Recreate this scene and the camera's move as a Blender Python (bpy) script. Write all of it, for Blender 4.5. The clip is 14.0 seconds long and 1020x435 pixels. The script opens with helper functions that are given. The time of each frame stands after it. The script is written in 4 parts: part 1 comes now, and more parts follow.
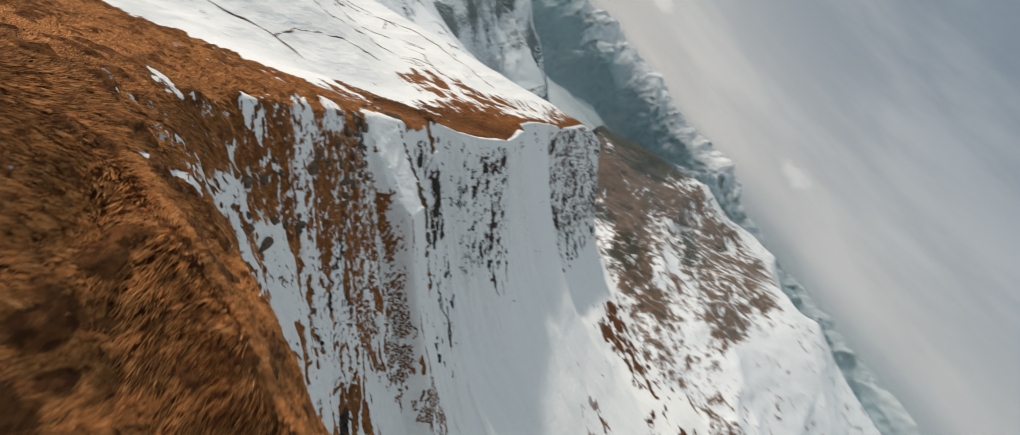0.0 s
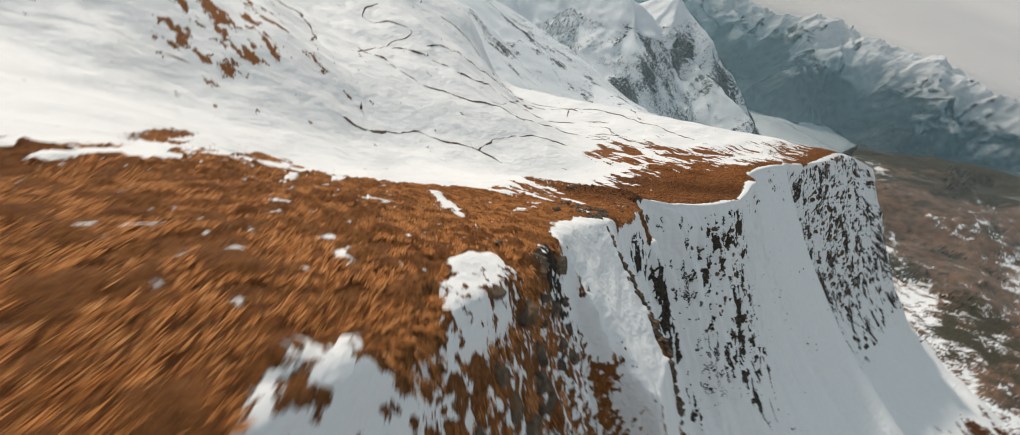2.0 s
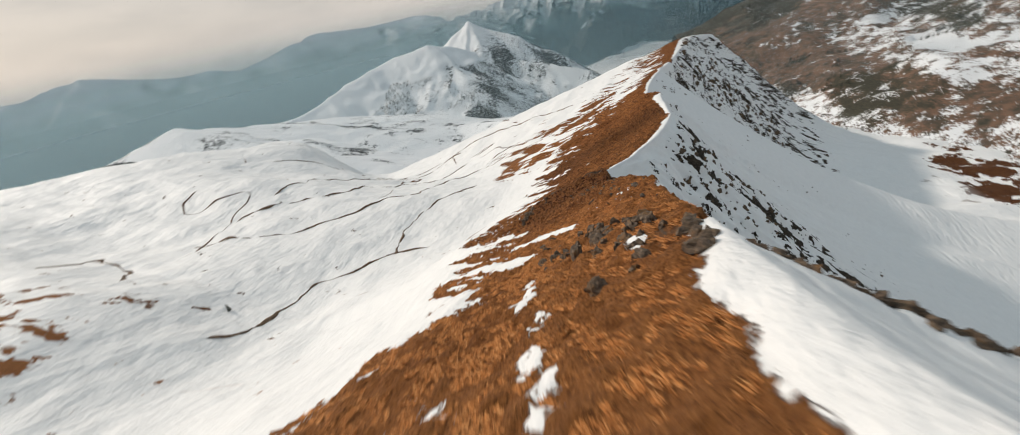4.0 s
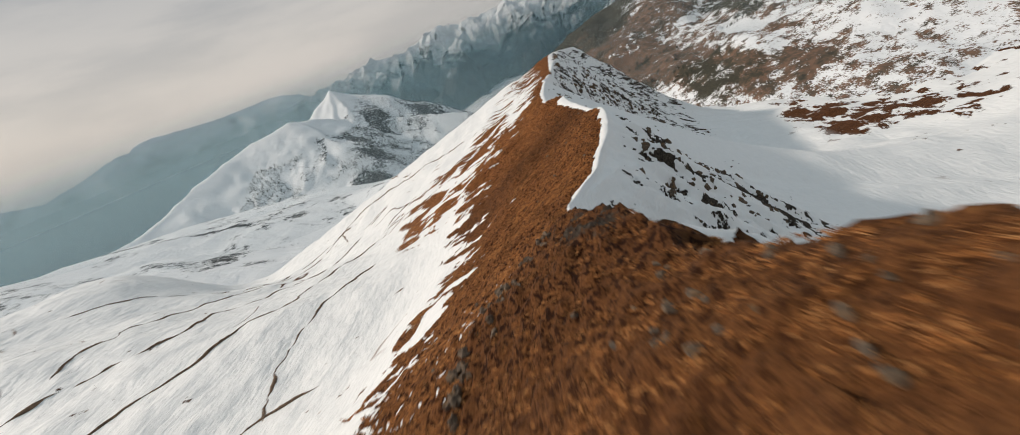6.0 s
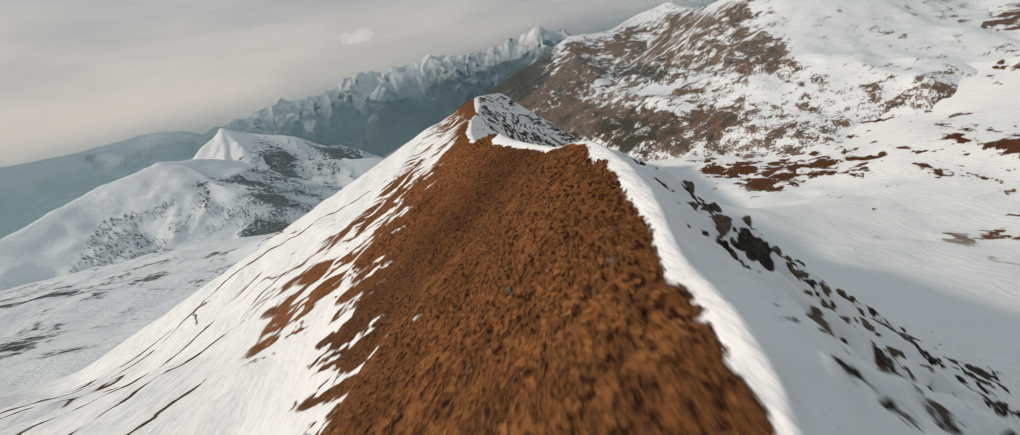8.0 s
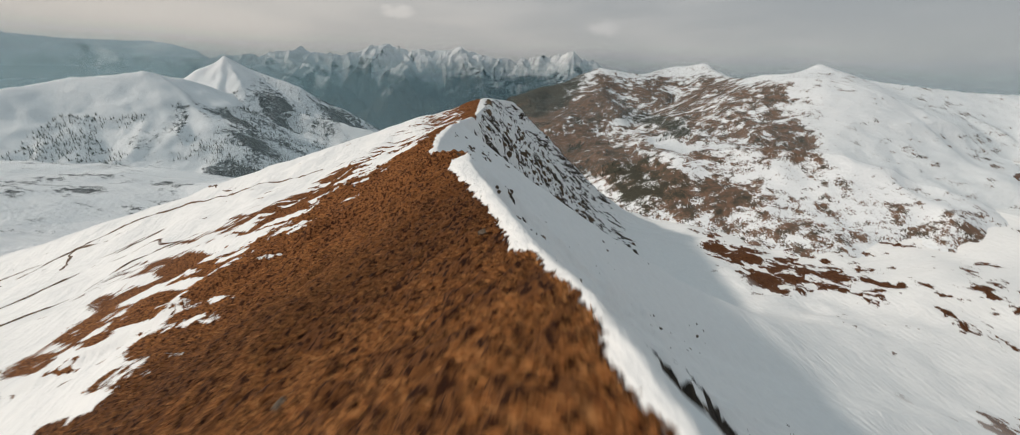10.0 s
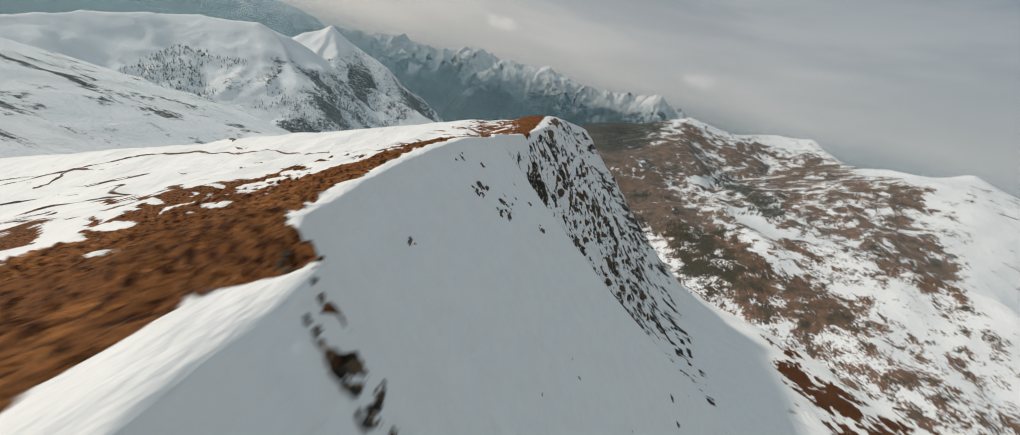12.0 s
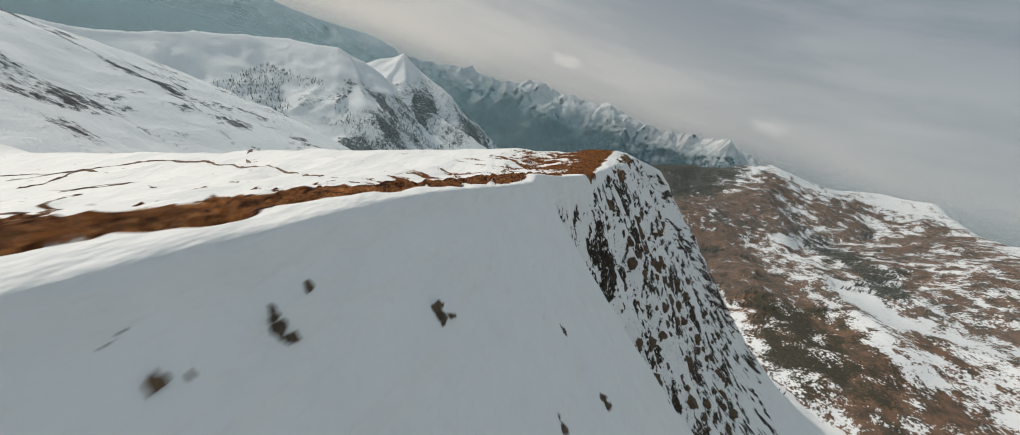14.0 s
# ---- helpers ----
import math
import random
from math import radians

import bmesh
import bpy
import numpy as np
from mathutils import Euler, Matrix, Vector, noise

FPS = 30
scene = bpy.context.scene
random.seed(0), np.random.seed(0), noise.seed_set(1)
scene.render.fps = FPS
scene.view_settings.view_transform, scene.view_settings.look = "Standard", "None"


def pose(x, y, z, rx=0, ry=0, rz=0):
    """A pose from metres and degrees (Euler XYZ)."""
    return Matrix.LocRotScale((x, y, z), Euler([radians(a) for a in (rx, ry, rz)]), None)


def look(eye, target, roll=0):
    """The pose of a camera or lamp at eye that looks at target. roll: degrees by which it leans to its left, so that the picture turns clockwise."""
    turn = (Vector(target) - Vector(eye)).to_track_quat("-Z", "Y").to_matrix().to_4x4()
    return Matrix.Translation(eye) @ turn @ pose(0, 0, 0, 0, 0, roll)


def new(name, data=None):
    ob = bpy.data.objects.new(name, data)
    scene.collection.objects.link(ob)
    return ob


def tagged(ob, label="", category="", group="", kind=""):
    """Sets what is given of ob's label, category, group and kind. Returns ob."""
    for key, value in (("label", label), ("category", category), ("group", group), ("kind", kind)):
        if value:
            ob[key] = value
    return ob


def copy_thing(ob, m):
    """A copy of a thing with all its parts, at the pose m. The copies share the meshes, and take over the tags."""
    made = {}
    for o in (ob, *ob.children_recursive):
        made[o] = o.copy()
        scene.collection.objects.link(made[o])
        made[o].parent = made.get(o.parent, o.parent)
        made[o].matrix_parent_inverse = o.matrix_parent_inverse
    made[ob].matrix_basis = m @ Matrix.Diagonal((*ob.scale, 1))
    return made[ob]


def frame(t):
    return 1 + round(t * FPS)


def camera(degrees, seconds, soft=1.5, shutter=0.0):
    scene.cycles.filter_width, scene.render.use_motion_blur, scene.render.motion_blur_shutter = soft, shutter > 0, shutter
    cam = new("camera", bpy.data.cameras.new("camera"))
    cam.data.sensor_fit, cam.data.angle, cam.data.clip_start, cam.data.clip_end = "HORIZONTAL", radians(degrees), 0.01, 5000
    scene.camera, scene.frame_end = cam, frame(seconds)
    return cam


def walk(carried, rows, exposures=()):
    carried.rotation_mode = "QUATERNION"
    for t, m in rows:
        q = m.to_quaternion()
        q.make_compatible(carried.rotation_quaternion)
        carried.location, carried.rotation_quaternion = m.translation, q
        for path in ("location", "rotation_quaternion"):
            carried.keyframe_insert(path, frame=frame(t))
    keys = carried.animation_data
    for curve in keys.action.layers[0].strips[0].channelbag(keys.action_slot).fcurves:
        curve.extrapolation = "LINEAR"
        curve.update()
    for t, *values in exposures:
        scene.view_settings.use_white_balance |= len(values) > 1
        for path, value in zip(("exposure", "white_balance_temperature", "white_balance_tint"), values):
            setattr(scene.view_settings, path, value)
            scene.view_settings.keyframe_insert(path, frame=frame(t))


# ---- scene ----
cam = camera(110.7, 14.0, soft=0.85, shutter=0.5)
PATH = [
    (0, (0.00, 0.00, 0.00), (7.02, 86.57, -49.57), 50.89),
    (0.5, (-2.74, 8.29, -3.03), (-13.35, 87.47, -63.17), 49.69),
    (1, (-6.38, 15.48, -6.64), (-31.85, 85.48, -73.36), 42.85),
    (1.5, (-10.66, 21.34, -11.05), (-46.42, 86.14, -78.29), 32.97),
    (2, (-15.52, 26.78, -15.50), (-58.39, 90.77, -79.27), 20.99),
    (2.5, (-20.29, 32.07, -19.99), (-65.38, 98.76, -79.30), 10.71),
    (3, (-25.16, 38.65, -24.66), (-68.69, 108.62, -81.31), 0.75),
    (3.5, (-30.01, 46.04, -29.29), (-70.06, 119.83, -83.61), -6.91),
    (3.7, (-31.84, 49.18, -31.22), (-69.94, 124.70, -84.56), -9.44),
    (5.8, (-46.92, 97.03, -52.15), (-59.56, 183.88, -100.09), -20.80),
    (6, (-47.73, 102.14, -53.73), (-57.63, 189.41, -101.54), -20.78),
    (6.5, (-48.95, 115.00, -57.72), (-52.47, 203.06, -104.97), -20.17),
    (7, (-48.88, 128.29, -61.65), (-45.85, 217.02, -107.68), -18.75),
    (7.5, (-47.67, 141.59, -65.57), (-38.80, 230.79, -109.90), -17.00),
    (8, (-45.37, 155.46, -69.52), (-31.11, 245.06, -111.56), -14.32),
    (8.2, (-44.20, 160.84, -70.96), (-28.22, 250.58, -112.10), -12.87),
    (10.3, (-26.61, 206.37, -76.96), (-9.23, 296.54, -116.53), 4.76),
    (10.5, (-25.09, 211.76, -77.45), (-8.53, 302.11, -116.98), 6.26),
    (11, (-21.40, 225.29, -78.94), (-7.98, 316.28, -118.20), 9.79),
    (11.5, (-18.74, 239.99, -80.66), (-8.87, 331.74, -119.19), 12.56),
    (12, (-16.27, 255.53, -82.59), (-10.98, 348.31, -119.53), 15.08),
    (12.5, (-15.23, 270.88, -84.71), (-14.23, 364.51, -119.81), 16.88),
    (13, (-15.13, 286.36, -86.52), (-18.35, 380.49, -120.14), 18.15),
    (13.5, (-15.67, 299.50, -88.20), (-22.45, 393.69, -121.11), 18.50),
    (14, (-17.11, 310.00, -89.63), (-26.93, 403.93, -122.50), 17.84),
]
walk(cam, [(t, look(eye, target, roll)) for t, eye, target, roll in PATH], ((0.0, -0.12, 6620, 12), (3.7, -0.08, 6700, 13), (6.0, -0.12, 6750, 14), (8.0, -0.18, 6750, 14), (11.0, -0.20, 6650, 12), (14.0, -0.22, 6600, 11)))

# ---------------------------------------------------------------- light
SUN_AZ, SUN_EL = 279.0, 33.0        # degrees: azimuth clockwise from +y, height
world = bpy.data.worlds.new("world")
scene.world = world
world.use_nodes = True
wn = world.node_tree
wn.nodes.clear()


def node(tree, kind, values=(), attribute_name="", operation=""):
    """A node with its properties and the default values of its inputs."""
    n = tree.nodes.new(kind)
    if attribute_name:
        n.attribute_name = attribute_name
    if operation:
        n.operation = operation
    for key, value in dict(values).items():
        n.inputs[key].default_value = value
    return n


def ramp(tree, stops, source=None):
    n = tree.nodes.new("ShaderNodeValToRGB")
    el = n.color_ramp.elements
    while len(el) < len(stops):
        el.new(0.5)
    for e, (at, col) in zip(el, stops):
        e.position = at
        e.color = (*col, 1) if len(col) == 3 else col
    if source is not None:
        tree.links.new(source, n.inputs["Fac"])
    return n


def mix(tree, fac, a, b, blend="MIX"):
    n = tree.nodes.new("ShaderNodeMix")
    n.data_type, n.blend_type = "RGBA", blend
    for sock, value in ((n.inputs["Factor"], fac), (n.inputs["A"], a), (n.inputs["B"], b)):
        if isinstance(value, bpy.types.NodeSocket):
            tree.links.new(value, sock)
        elif isinstance(value, (int, float)):
            sock.default_value = value
        else:
            sock.default_value = (*value, 1)
    return n.outputs["Result"]


def calc(tree, op, a, b=0.0, c=0.0, clamp=False):
    n = tree.nodes.new("ShaderNodeMath")
    n.operation, n.use_clamp = op, clamp
    for sock, value in zip(n.inputs, (a, b, c)):
        if isinstance(value, bpy.types.NodeSocket):
            tree.links.new(value, sock)
        else:
            sock.default_value = value
    return n.outputs[0]


def step(tree, value, low, high):
    n = tree.nodes.new("ShaderNodeMapRange")
    n.interpolation_type = "SMOOTHSTEP"
    n.inputs["From Min"].default_value, n.inputs["From Max"].default_value = low, high
    tree.links.new(value, n.inputs["Value"])
    return n.outputs["Result"]


def fbm_node(tree, vector, scale, detail=4.0, rough=0.55, stretch=(1, 1, 1)):
    m = node(tree, "ShaderNodeMapping", {"Scale": stretch})
    tree.links.new(vector, m.inputs["Vector"])
    n = node(tree, "ShaderNodeTexNoise", {"Scale": scale, "Detail": detail, "Roughness": rough})
    tree.links.new(m.outputs["Vector"], n.inputs["Vector"])
    return n.outputs["Fac"]


# A hazy sky: clear-sky light behind thin, streaky high cloud.
sky = node(wn, "ShaderNodeTexSky")
sky.sky_type, sky.sun_disc = "NISHITA", False
sky.sun_elevation, sky.sun_rotation = radians(SUN_EL), radians(SUN_AZ)
sky.air_density, sky.dust_density = 1.4, 3.0
wco = node(wn, "ShaderNodeTexCoord").outputs["Generated"]
wsep = node(wn, "ShaderNodeSeparateXYZ")
wn.links.new(wco, wsep.inputs[0])
streak = fbm_node(wn, wco, 2.2, 6.0, 0.55, (0.8, 1.3, 5.0))
cloudy = step(wn, streak, 0.36, 0.62)
low = step(wn, wsep.outputs["Z"], 0.42, -0.02)
veil_col = mix(wn, low, (0.365, 0.405, 0.43), (0.65, 0.635, 0.61))
dull_col = mix(wn, low, (0.24, 0.29, 0.335), (0.55, 0.55, 0.54))
cloud_col = mix(wn, cloudy, dull_col, veil_col)
cloud_col = mix(wn, step(wn, wsep.outputs["Z"], 0.42, 0.85), cloud_col, (0.475, 0.58, 0.625))
for az, el, wide in ((-5.0, 6.0, 0.050), (23.4, 5.1, 0.055)):      # two small low clouds
    off = node(wn, "ShaderNodeVectorMath", operation="SUBTRACT")
    wn.links.new(wco, off.inputs[0])
    off.inputs[1].default_value = (math.sin(radians(az)) * math.cos(radians(el)), math.cos(radians(az)) * math.cos(radians(el)), math.sin(radians(el)))
    flat = node(wn, "ShaderNodeVectorMath", operation="MULTIPLY")
    wn.links.new(off.outputs[0], flat.inputs[0])
    flat.inputs[1].default_value = (1.0, 1.0, 2.6)
    size = node(wn, "ShaderNodeVectorMath", operation="LENGTH")
    wn.links.new(flat.outputs[0], size.inputs[0])
    torn = calc(wn, "MULTIPLY_ADD", calc(wn, "SUBTRACT", fbm_node(wn, wco, 22.0, 6.0, 0.62, (1, 1, 1.8)), 0.5), 0.11, size.outputs["Value"])
    cloud_col = mix(wn, calc(wn, "MULTIPLY", step(wn, torn, wide, wide * 0.35), 0.5), cloud_col, (0.82, 0.80, 0.77))
sunward = node(wn, "ShaderNodeVectorMath", operation="DOT_PRODUCT")
wn.links.new(wco, sunward.inputs[0])
sunward.inputs[1].default_value = (math.sin(radians(SUN_AZ)), math.cos(radians(SUN_AZ)), 0.25)
cloud_col = mix(wn, step(wn, sunward.outputs["Value"], -0.9, 0.9), mix(wn, 1.0, cloud_col, (0.82, 0.88, 0.93), "MULTIPLY"), mix(wn, 1.0, cloud_col, (1.10, 1.09, 1.07), "MULTIPLY"))
bg_sky = node(wn, "ShaderNodeBackground", {"Strength": 0.05})
bg_cloud = node(wn, "ShaderNodeBackground", {"Strength": 1.15})
wn.links.new(sky.outputs[0], bg_sky.inputs["Color"])
wn.links.new(cloud_col, bg_cloud.inputs["Color"])
wmix = node(wn, "ShaderNodeMixShader", {"Fac": 0.8})
wn.links.new(bg_sky.outputs[0], wmix.inputs[1])
wn.links.new(bg_cloud.outputs[0], wmix.inputs[2])
wout = node(wn, "ShaderNodeOutputWorld")
wn.links.new(wmix.outputs[0], wout.inputs["Surface"])

sun_data = bpy.data.lights.new("sun", "SUN")
sun_data.energy, sun_data.angle, sun_data.color = 2.85, radians(2.0), (1.0, 0.93, 0.83)
sun = new("sun", sun_data)
saz, sel = radians(SUN_AZ), radians(SUN_EL)
sun_from = Vector((math.sin(saz) * math.cos(sel), math.cos(saz) * math.cos(sel), math.sin(sel)))
sun.matrix_world = look(sun_from * 900, (0, 0, 0))


# ---------------------------------------------------------------- noise and height helpers
def lattice(ix, iy, seed):
    h = (ix.astype(np.int64) * 374761393 + iy.astype(np.int64) * 668265263 + seed * 974634777) & 0xFFFFFFFF
    h = ((h ^ (h >> 13)) * 1274126177) & 0xFFFFFFFF
    return ((h ^ (h >> 16)) & 0xFFFFFF) / 0xFFFFFF


def vnoise(x, y, seed=0):
    """Smooth value noise, -1 to 1."""
    x, y = np.broadcast_arrays(np.asarray(x, float), np.asarray(y, float))
    ix, iy = np.floor(x), np.floor(y)
    fx, fy = x - ix, y - iy
    fx, fy = fx * fx * fx * (fx * (fx * 6 - 15) + 10), fy * fy * fy * (fy * (fy * 6 - 15) + 10)
    a, b = lattice(ix, iy, seed), lattice(ix + 1, iy, seed)
    c, d = lattice(ix, iy + 1, seed), lattice(ix + 1, iy + 1, seed)
    return 2 * ((a + (b - a) * fx) * (1 - fy) + (c + (d - c) * fx) * fy) - 1


def fbm(x, y, octaves=5, seed=0, gain=0.5):
    total, amp, norm = 0.0, 1.0, 0.0
    for o in range(octaves):
        total = total + amp * vnoise(x * 2**o + 17.3 * o, y * 2**o - 9.1 * o, seed + o)
        norm, amp = norm + amp, amp * gain
    return total / norm * 1.6


def ridged(x, y, octaves=5, seed=0, gain=0.5):
    total, amp, norm = 0.0, 1.0, 0.0
    for o in range(octaves):
        total = total + amp * (1 - np.abs(vnoise(x * 2**o + 5.7 * o, y * 2**o + 3.9 * o, seed + o)) * 2)
        norm, amp = norm + amp, amp * gain
    return total / norm


def sstep(a, b, x):
    t = np.clip((x - a) / (b - a), 0, 1)
    return t * t * (3 - 2 * t)


def curve_through(keys, x):
    """A smooth curve through (position, value) keys that never overshoots them."""
    kx, ky = np.array(keys, float).T
    rise = np.diff(ky) / np.diff(kx)
    a, b = rise[:-1], rise[1:]
    inner = np.where(a * b > 0, 2 * a * b / np.where(a + b == 0, 1, a + b), 0.0)
    slope = np.concatenate([rise[:1], inner, rise[-1:]])
    i = np.clip(np.searchsorted(kx, x) - 1, 0, len(kx) - 2)
    h = kx[i + 1] - kx[i]
    t = np.clip((x - kx[i]) / h, 0, 1)
    return ((2 * t**3 - 3 * t**2 + 1) * ky[i] + (t**3 - 2 * t**2 + t) * h * slope[i] + (3 * t**2 - 2 * t**3) * ky[i + 1] + (t**3 - t**2) * h * slope[i + 1])


def bump(x, centre, width):
    return np.exp(-(((x - centre) / width) ** 2))


def smax(a, b, k):
    return 0.5 * (a + b + np.sqrt((a - b) ** 2 + k * k))


def join(a, b, k):
    """The higher of two grounds, rounded only where they come within k of each other."""
    h = np.maximum(k - np.abs(a - b), 0) / k
    return np.maximum(a, b) + h * h * k / 4


# ---------------------------------------------------------------- the ridge
CREST_X = [(-1500, 40), (-150, -6), (-40, -12), (0, -15), (28, -20), (45, -24), (62, -28.5), (80, -30), (95, -31.5), (105, -33.2), (110, -35.4), (115, -38.6), (120, -40.4), (126, -41.3), (140, -43), (150, -44), (156, -40.7), (161, -37), (164, -35.3), (171, -33), (182, -28), (201, -23.5), (220, -22), (243, -22.5), (262, -23.8), (270, -23.6), (273, -26.6), (285, -30), (300, -29.1), (312, -27.2), (322, -25.5), (332, -24.1), (345, -22.3), (357, -20.4), (364, -20.9), (376, -17), (396, -12), (440, -4), (468, 0), (490, 4), (510, 10), (530, 22), (545, 40), (600, 62), (700, 80), (1100, 120), (4500, 300)]
CREST_Z = [(-1500, 420), (-150, 82), (-40, 12), (0, -11), (10, -17), (28, -25), (62, -43), (80, -50.3), (95, -57), (105, -60), (110, -62.2), (113, -64.1), (116, -66.5), (118, -67.6), (122, -68.4), (126, -69.1), (140, -76.5), (155, -82), (165, -82), (171, -83), (198, -83.5), (226, -89.5), (253, -92.5), (271, -93), (285, -96.4), (300, -96.4), (312, -96.2), (322, -96.3), (332, -97.1), (345, -98.8), (358, -100.1), (396, -103), (440, -105), (468, -104), (490, -102), (520, -104), (545, -109), (565, -128), (620, -175), (800, -290), (1200, -480), (4500, -900)]
LIP = [(-1500, 6), (38, 4), (48, 2.5), (55, -2), (66, -2.6), (75, -1.8), (81, 0.8), (100, 0.5), (106, 3), (110, 9), (117, 10), (121, 5), (126, 1.6), (134, 0.9), (142, 0.5), (148, 0.3), (156, -1.2), (165, -1.1), (172, -1.2), (185, -2.3), (196, -2.2), (206, -0.9), (225, -1.3), (236, -1.8), (250, -2.6), (266, -4.0), (271, 0.5), (276, -1.2), (300, -2.0), (322, -2.1), (345, -1.3), (380, -1.5), (392, -3), (400, 1), (430, -1.5), (500, -1), (560, 0), (4500, 0)]


def crest_x(y):
    return curve_through(CREST_X, y)


def crest_z(y):
    return curve_through(CREST_Z, y) - 0.35 + 0.12 * fbm(y / 11.0, 0 * y, 3, 40)


def height(d, y):
    """Height of the ground at d metres to the right of the crest."""
    x = crest_x(y) + d
    cz = crest_z(y)
    left, right = np.maximum(-d, 0), np.maximum(d, 0)
    # left flank: a grassy slope that runs out on a rolling snow plateau
    slope = curve_through([(-1500, 0.45), (0, 0.5), (60, 0.62), (110, 0.66), (160, 0.62), (220, 0.69), (260, 0.62), (330, 0.52), (420, 0.4), (520, 0.34), (700, 0.4), (4500, 0.4)], y)
    flank = cz - slope * (np.sqrt(left**2 + 9) - 3) - 1.2 * fbm(x / 26, y / 26, 4, 3) * np.clip(left / 25, 0, 1) * 1.6
    plateau = -142 + 0.45 * np.clip(130 - y, 0, 900) - 0.09 * np.clip(y - 130, 0, 120) - 0.30 * np.clip(y - 250, 0, 1150)
    plateau = plateau + 18 * sstep(-170, -260, x) * sstep(230, 90, y)
    plateau = plateau - 45 * sstep(-190, -420, x) * sstep(300, 480, y)
    # a low snow rim closes the plateau; behind it the ground falls away
    away, turn = np.hypot(x + 25, y - 40), np.degrees(np.arctan2(x + 25, y - 40))
    rim = curve_through([(-180, -70), (-100, -84), (-85, -90), (-77, -97), (-71, -101), (-65, -107), (-58, -121), (-50, -137), (-40, -170), (180, -170)], turn)
    open_side = sstep(-40, -52, turn)
    far_left = np.clip((-x - 150) / 300, 0, 1)
    plateau = plateau + (13 * fbm(x / 130, y / 130, 4, 11) + 22 * fbm(x / 420, y / 420, 3, 12) + 5.0 * ridged(x / 75, y / 75, 3, 15) + 2.2 * np.tanh(3.5 * fbm(x / 46, y / 60, 3, 18)) + 3.2 * ridged(x / 30 + 0.4 * fbm(x / 50, y / 50, 2, 17), y / 42, 3, 16)) * (0.36 + 0.64 * far_left)
    plateau = plateau + open_side * bump(away, 590, 150) * 0.85 * (rim + 5 * fbm(x / 60, y / 60, 4, 19) - plateau)
    plateau = plateau - open_side * (0.55 * np.clip(away - 640, 0, 700) + 40 * sstep(640, 900, away))
    zl = smax(flank, plateau, 16)
    zl = flank + (zl - flank) * sstep(3, 45, left)
    # right flank: a steep snow and rock face above a wide bowl
    steep = curve_through([(-1500, 0.9), (-20, 0.42), (6, 0.42), (11, 0.55), (15, 1.0), (22, 1.3), (45, 1.35), (75, 1.1), (110, 1.0), (150, 1.0), (178, 1.05), (192, 1.12), (225, 1.15), (260, 1.05), (300, 0.76), (335, 0.72), (358, 0.85), (380, 1.25), (405, 1.25), (435, 1.12), (480, 1.02), (530, 0.95), (700, 0.6), (4500, 0.5)], y)
    fin = sstep(52, 58, y) * sstep(78, 73.5, y + 0.10 * right)
    knob = 9.5 * bump(y, 114.5, 5.5)
    brow = 8 * bump(y, 488, 30) + 19 * fin + knob + 11 * bump(y, 181, 15)
    rr = np.maximum(right - 0.5 - brow, 0)
    face = cz - steep * rr - (0.12 + 0.38 * sstep(102, 92, y) + 0.62 * bump(y, 181, 22)) * np.minimum(right, brow) - 0.9 * sstep(0.0, 0.7, right) * sstep(100, 125, y) * sstep(420, 395, y)
    slab = (1 - 0.97 * sstep(272, 288, y) * sstep(368, 357, y + 0.1 * right)) * (1 - 0.9 * sstep(54, 58, y) * sstep(80, 74, y + 0.1 * right))
    gully = ridged(y / 15 + 0.10 * fbm(right / 20, y / 30, 2, 5), right / 130, 3, 21) - 0.35
    face = face + gully * np.clip(right / 14, 0, 1) * 5.2 * slab + 1.3 * fbm(right / 7, y / 4, 4, 25) * np.clip(right / 8, 0, 1) * slab + 0.22 * fbm(x / 9, y / 14, 3, 28) * np.clip(right / 3, 0, 1) + 0.9 * (ridged(y / 5.5 + 0.3 * fbm(y / 9, right / 12, 2, 27), right / 60, 2, 26) - 0.4) * np.clip(right / 6, 0, 1) * sstep(50, 75, y) * sstep(265, 240, y)
    flutes = ridged(y / 8.5 + 0.25 * fbm(right / 25, y / 18, 2, 29), right / 90, 3, 30, 0.6) - 0.4
    face = face + 2.2 * flutes * np.clip(right / 9, 0, 1) * sstep(76, 84, y) * sstep(240, 215, y) + np.clip(right / 10, 0, 1) * (3.2 * bump(y - 0.35 * right, 40, 7) - 3.0 * bump(y - 0.15 * right, 25, 7) + 1.5 * bump(y, 271, 4) + 2.0 * bump(y, 130, 8) + 2.5 * bump(y - 0.1 * right, 192, 9) - 6.0 * bump(y - 0.12 * right, 383, 11))
    face = face + 0.8 * bump(y + 0.62 * right, 266.9, 1.3) * np.clip(right / 1.5, 0, 1) * sstep(13, 8, right)
    apron = cz - (48 + 55 * sstep(330, 400, y)) - 0.42 * rr + 3 * fbm(y / 40, right / 90, 3, 31)
    bowl = -236 + 0.35 * np.clip(60 - y, 0, 2000) - 0.05 * np.clip(y - 380, 0, 220) - 0.30 * np.clip(y - 600, 0, 2200) + 0.16 * np.clip(x - 310, 0, 500)
    bowl = bowl + (2.6 * ridged(x / 34, y / 34, 3, 35) + 1.2 * fbm(x / 16, y / 16, 2, 36)) * sstep(60, 160, right)
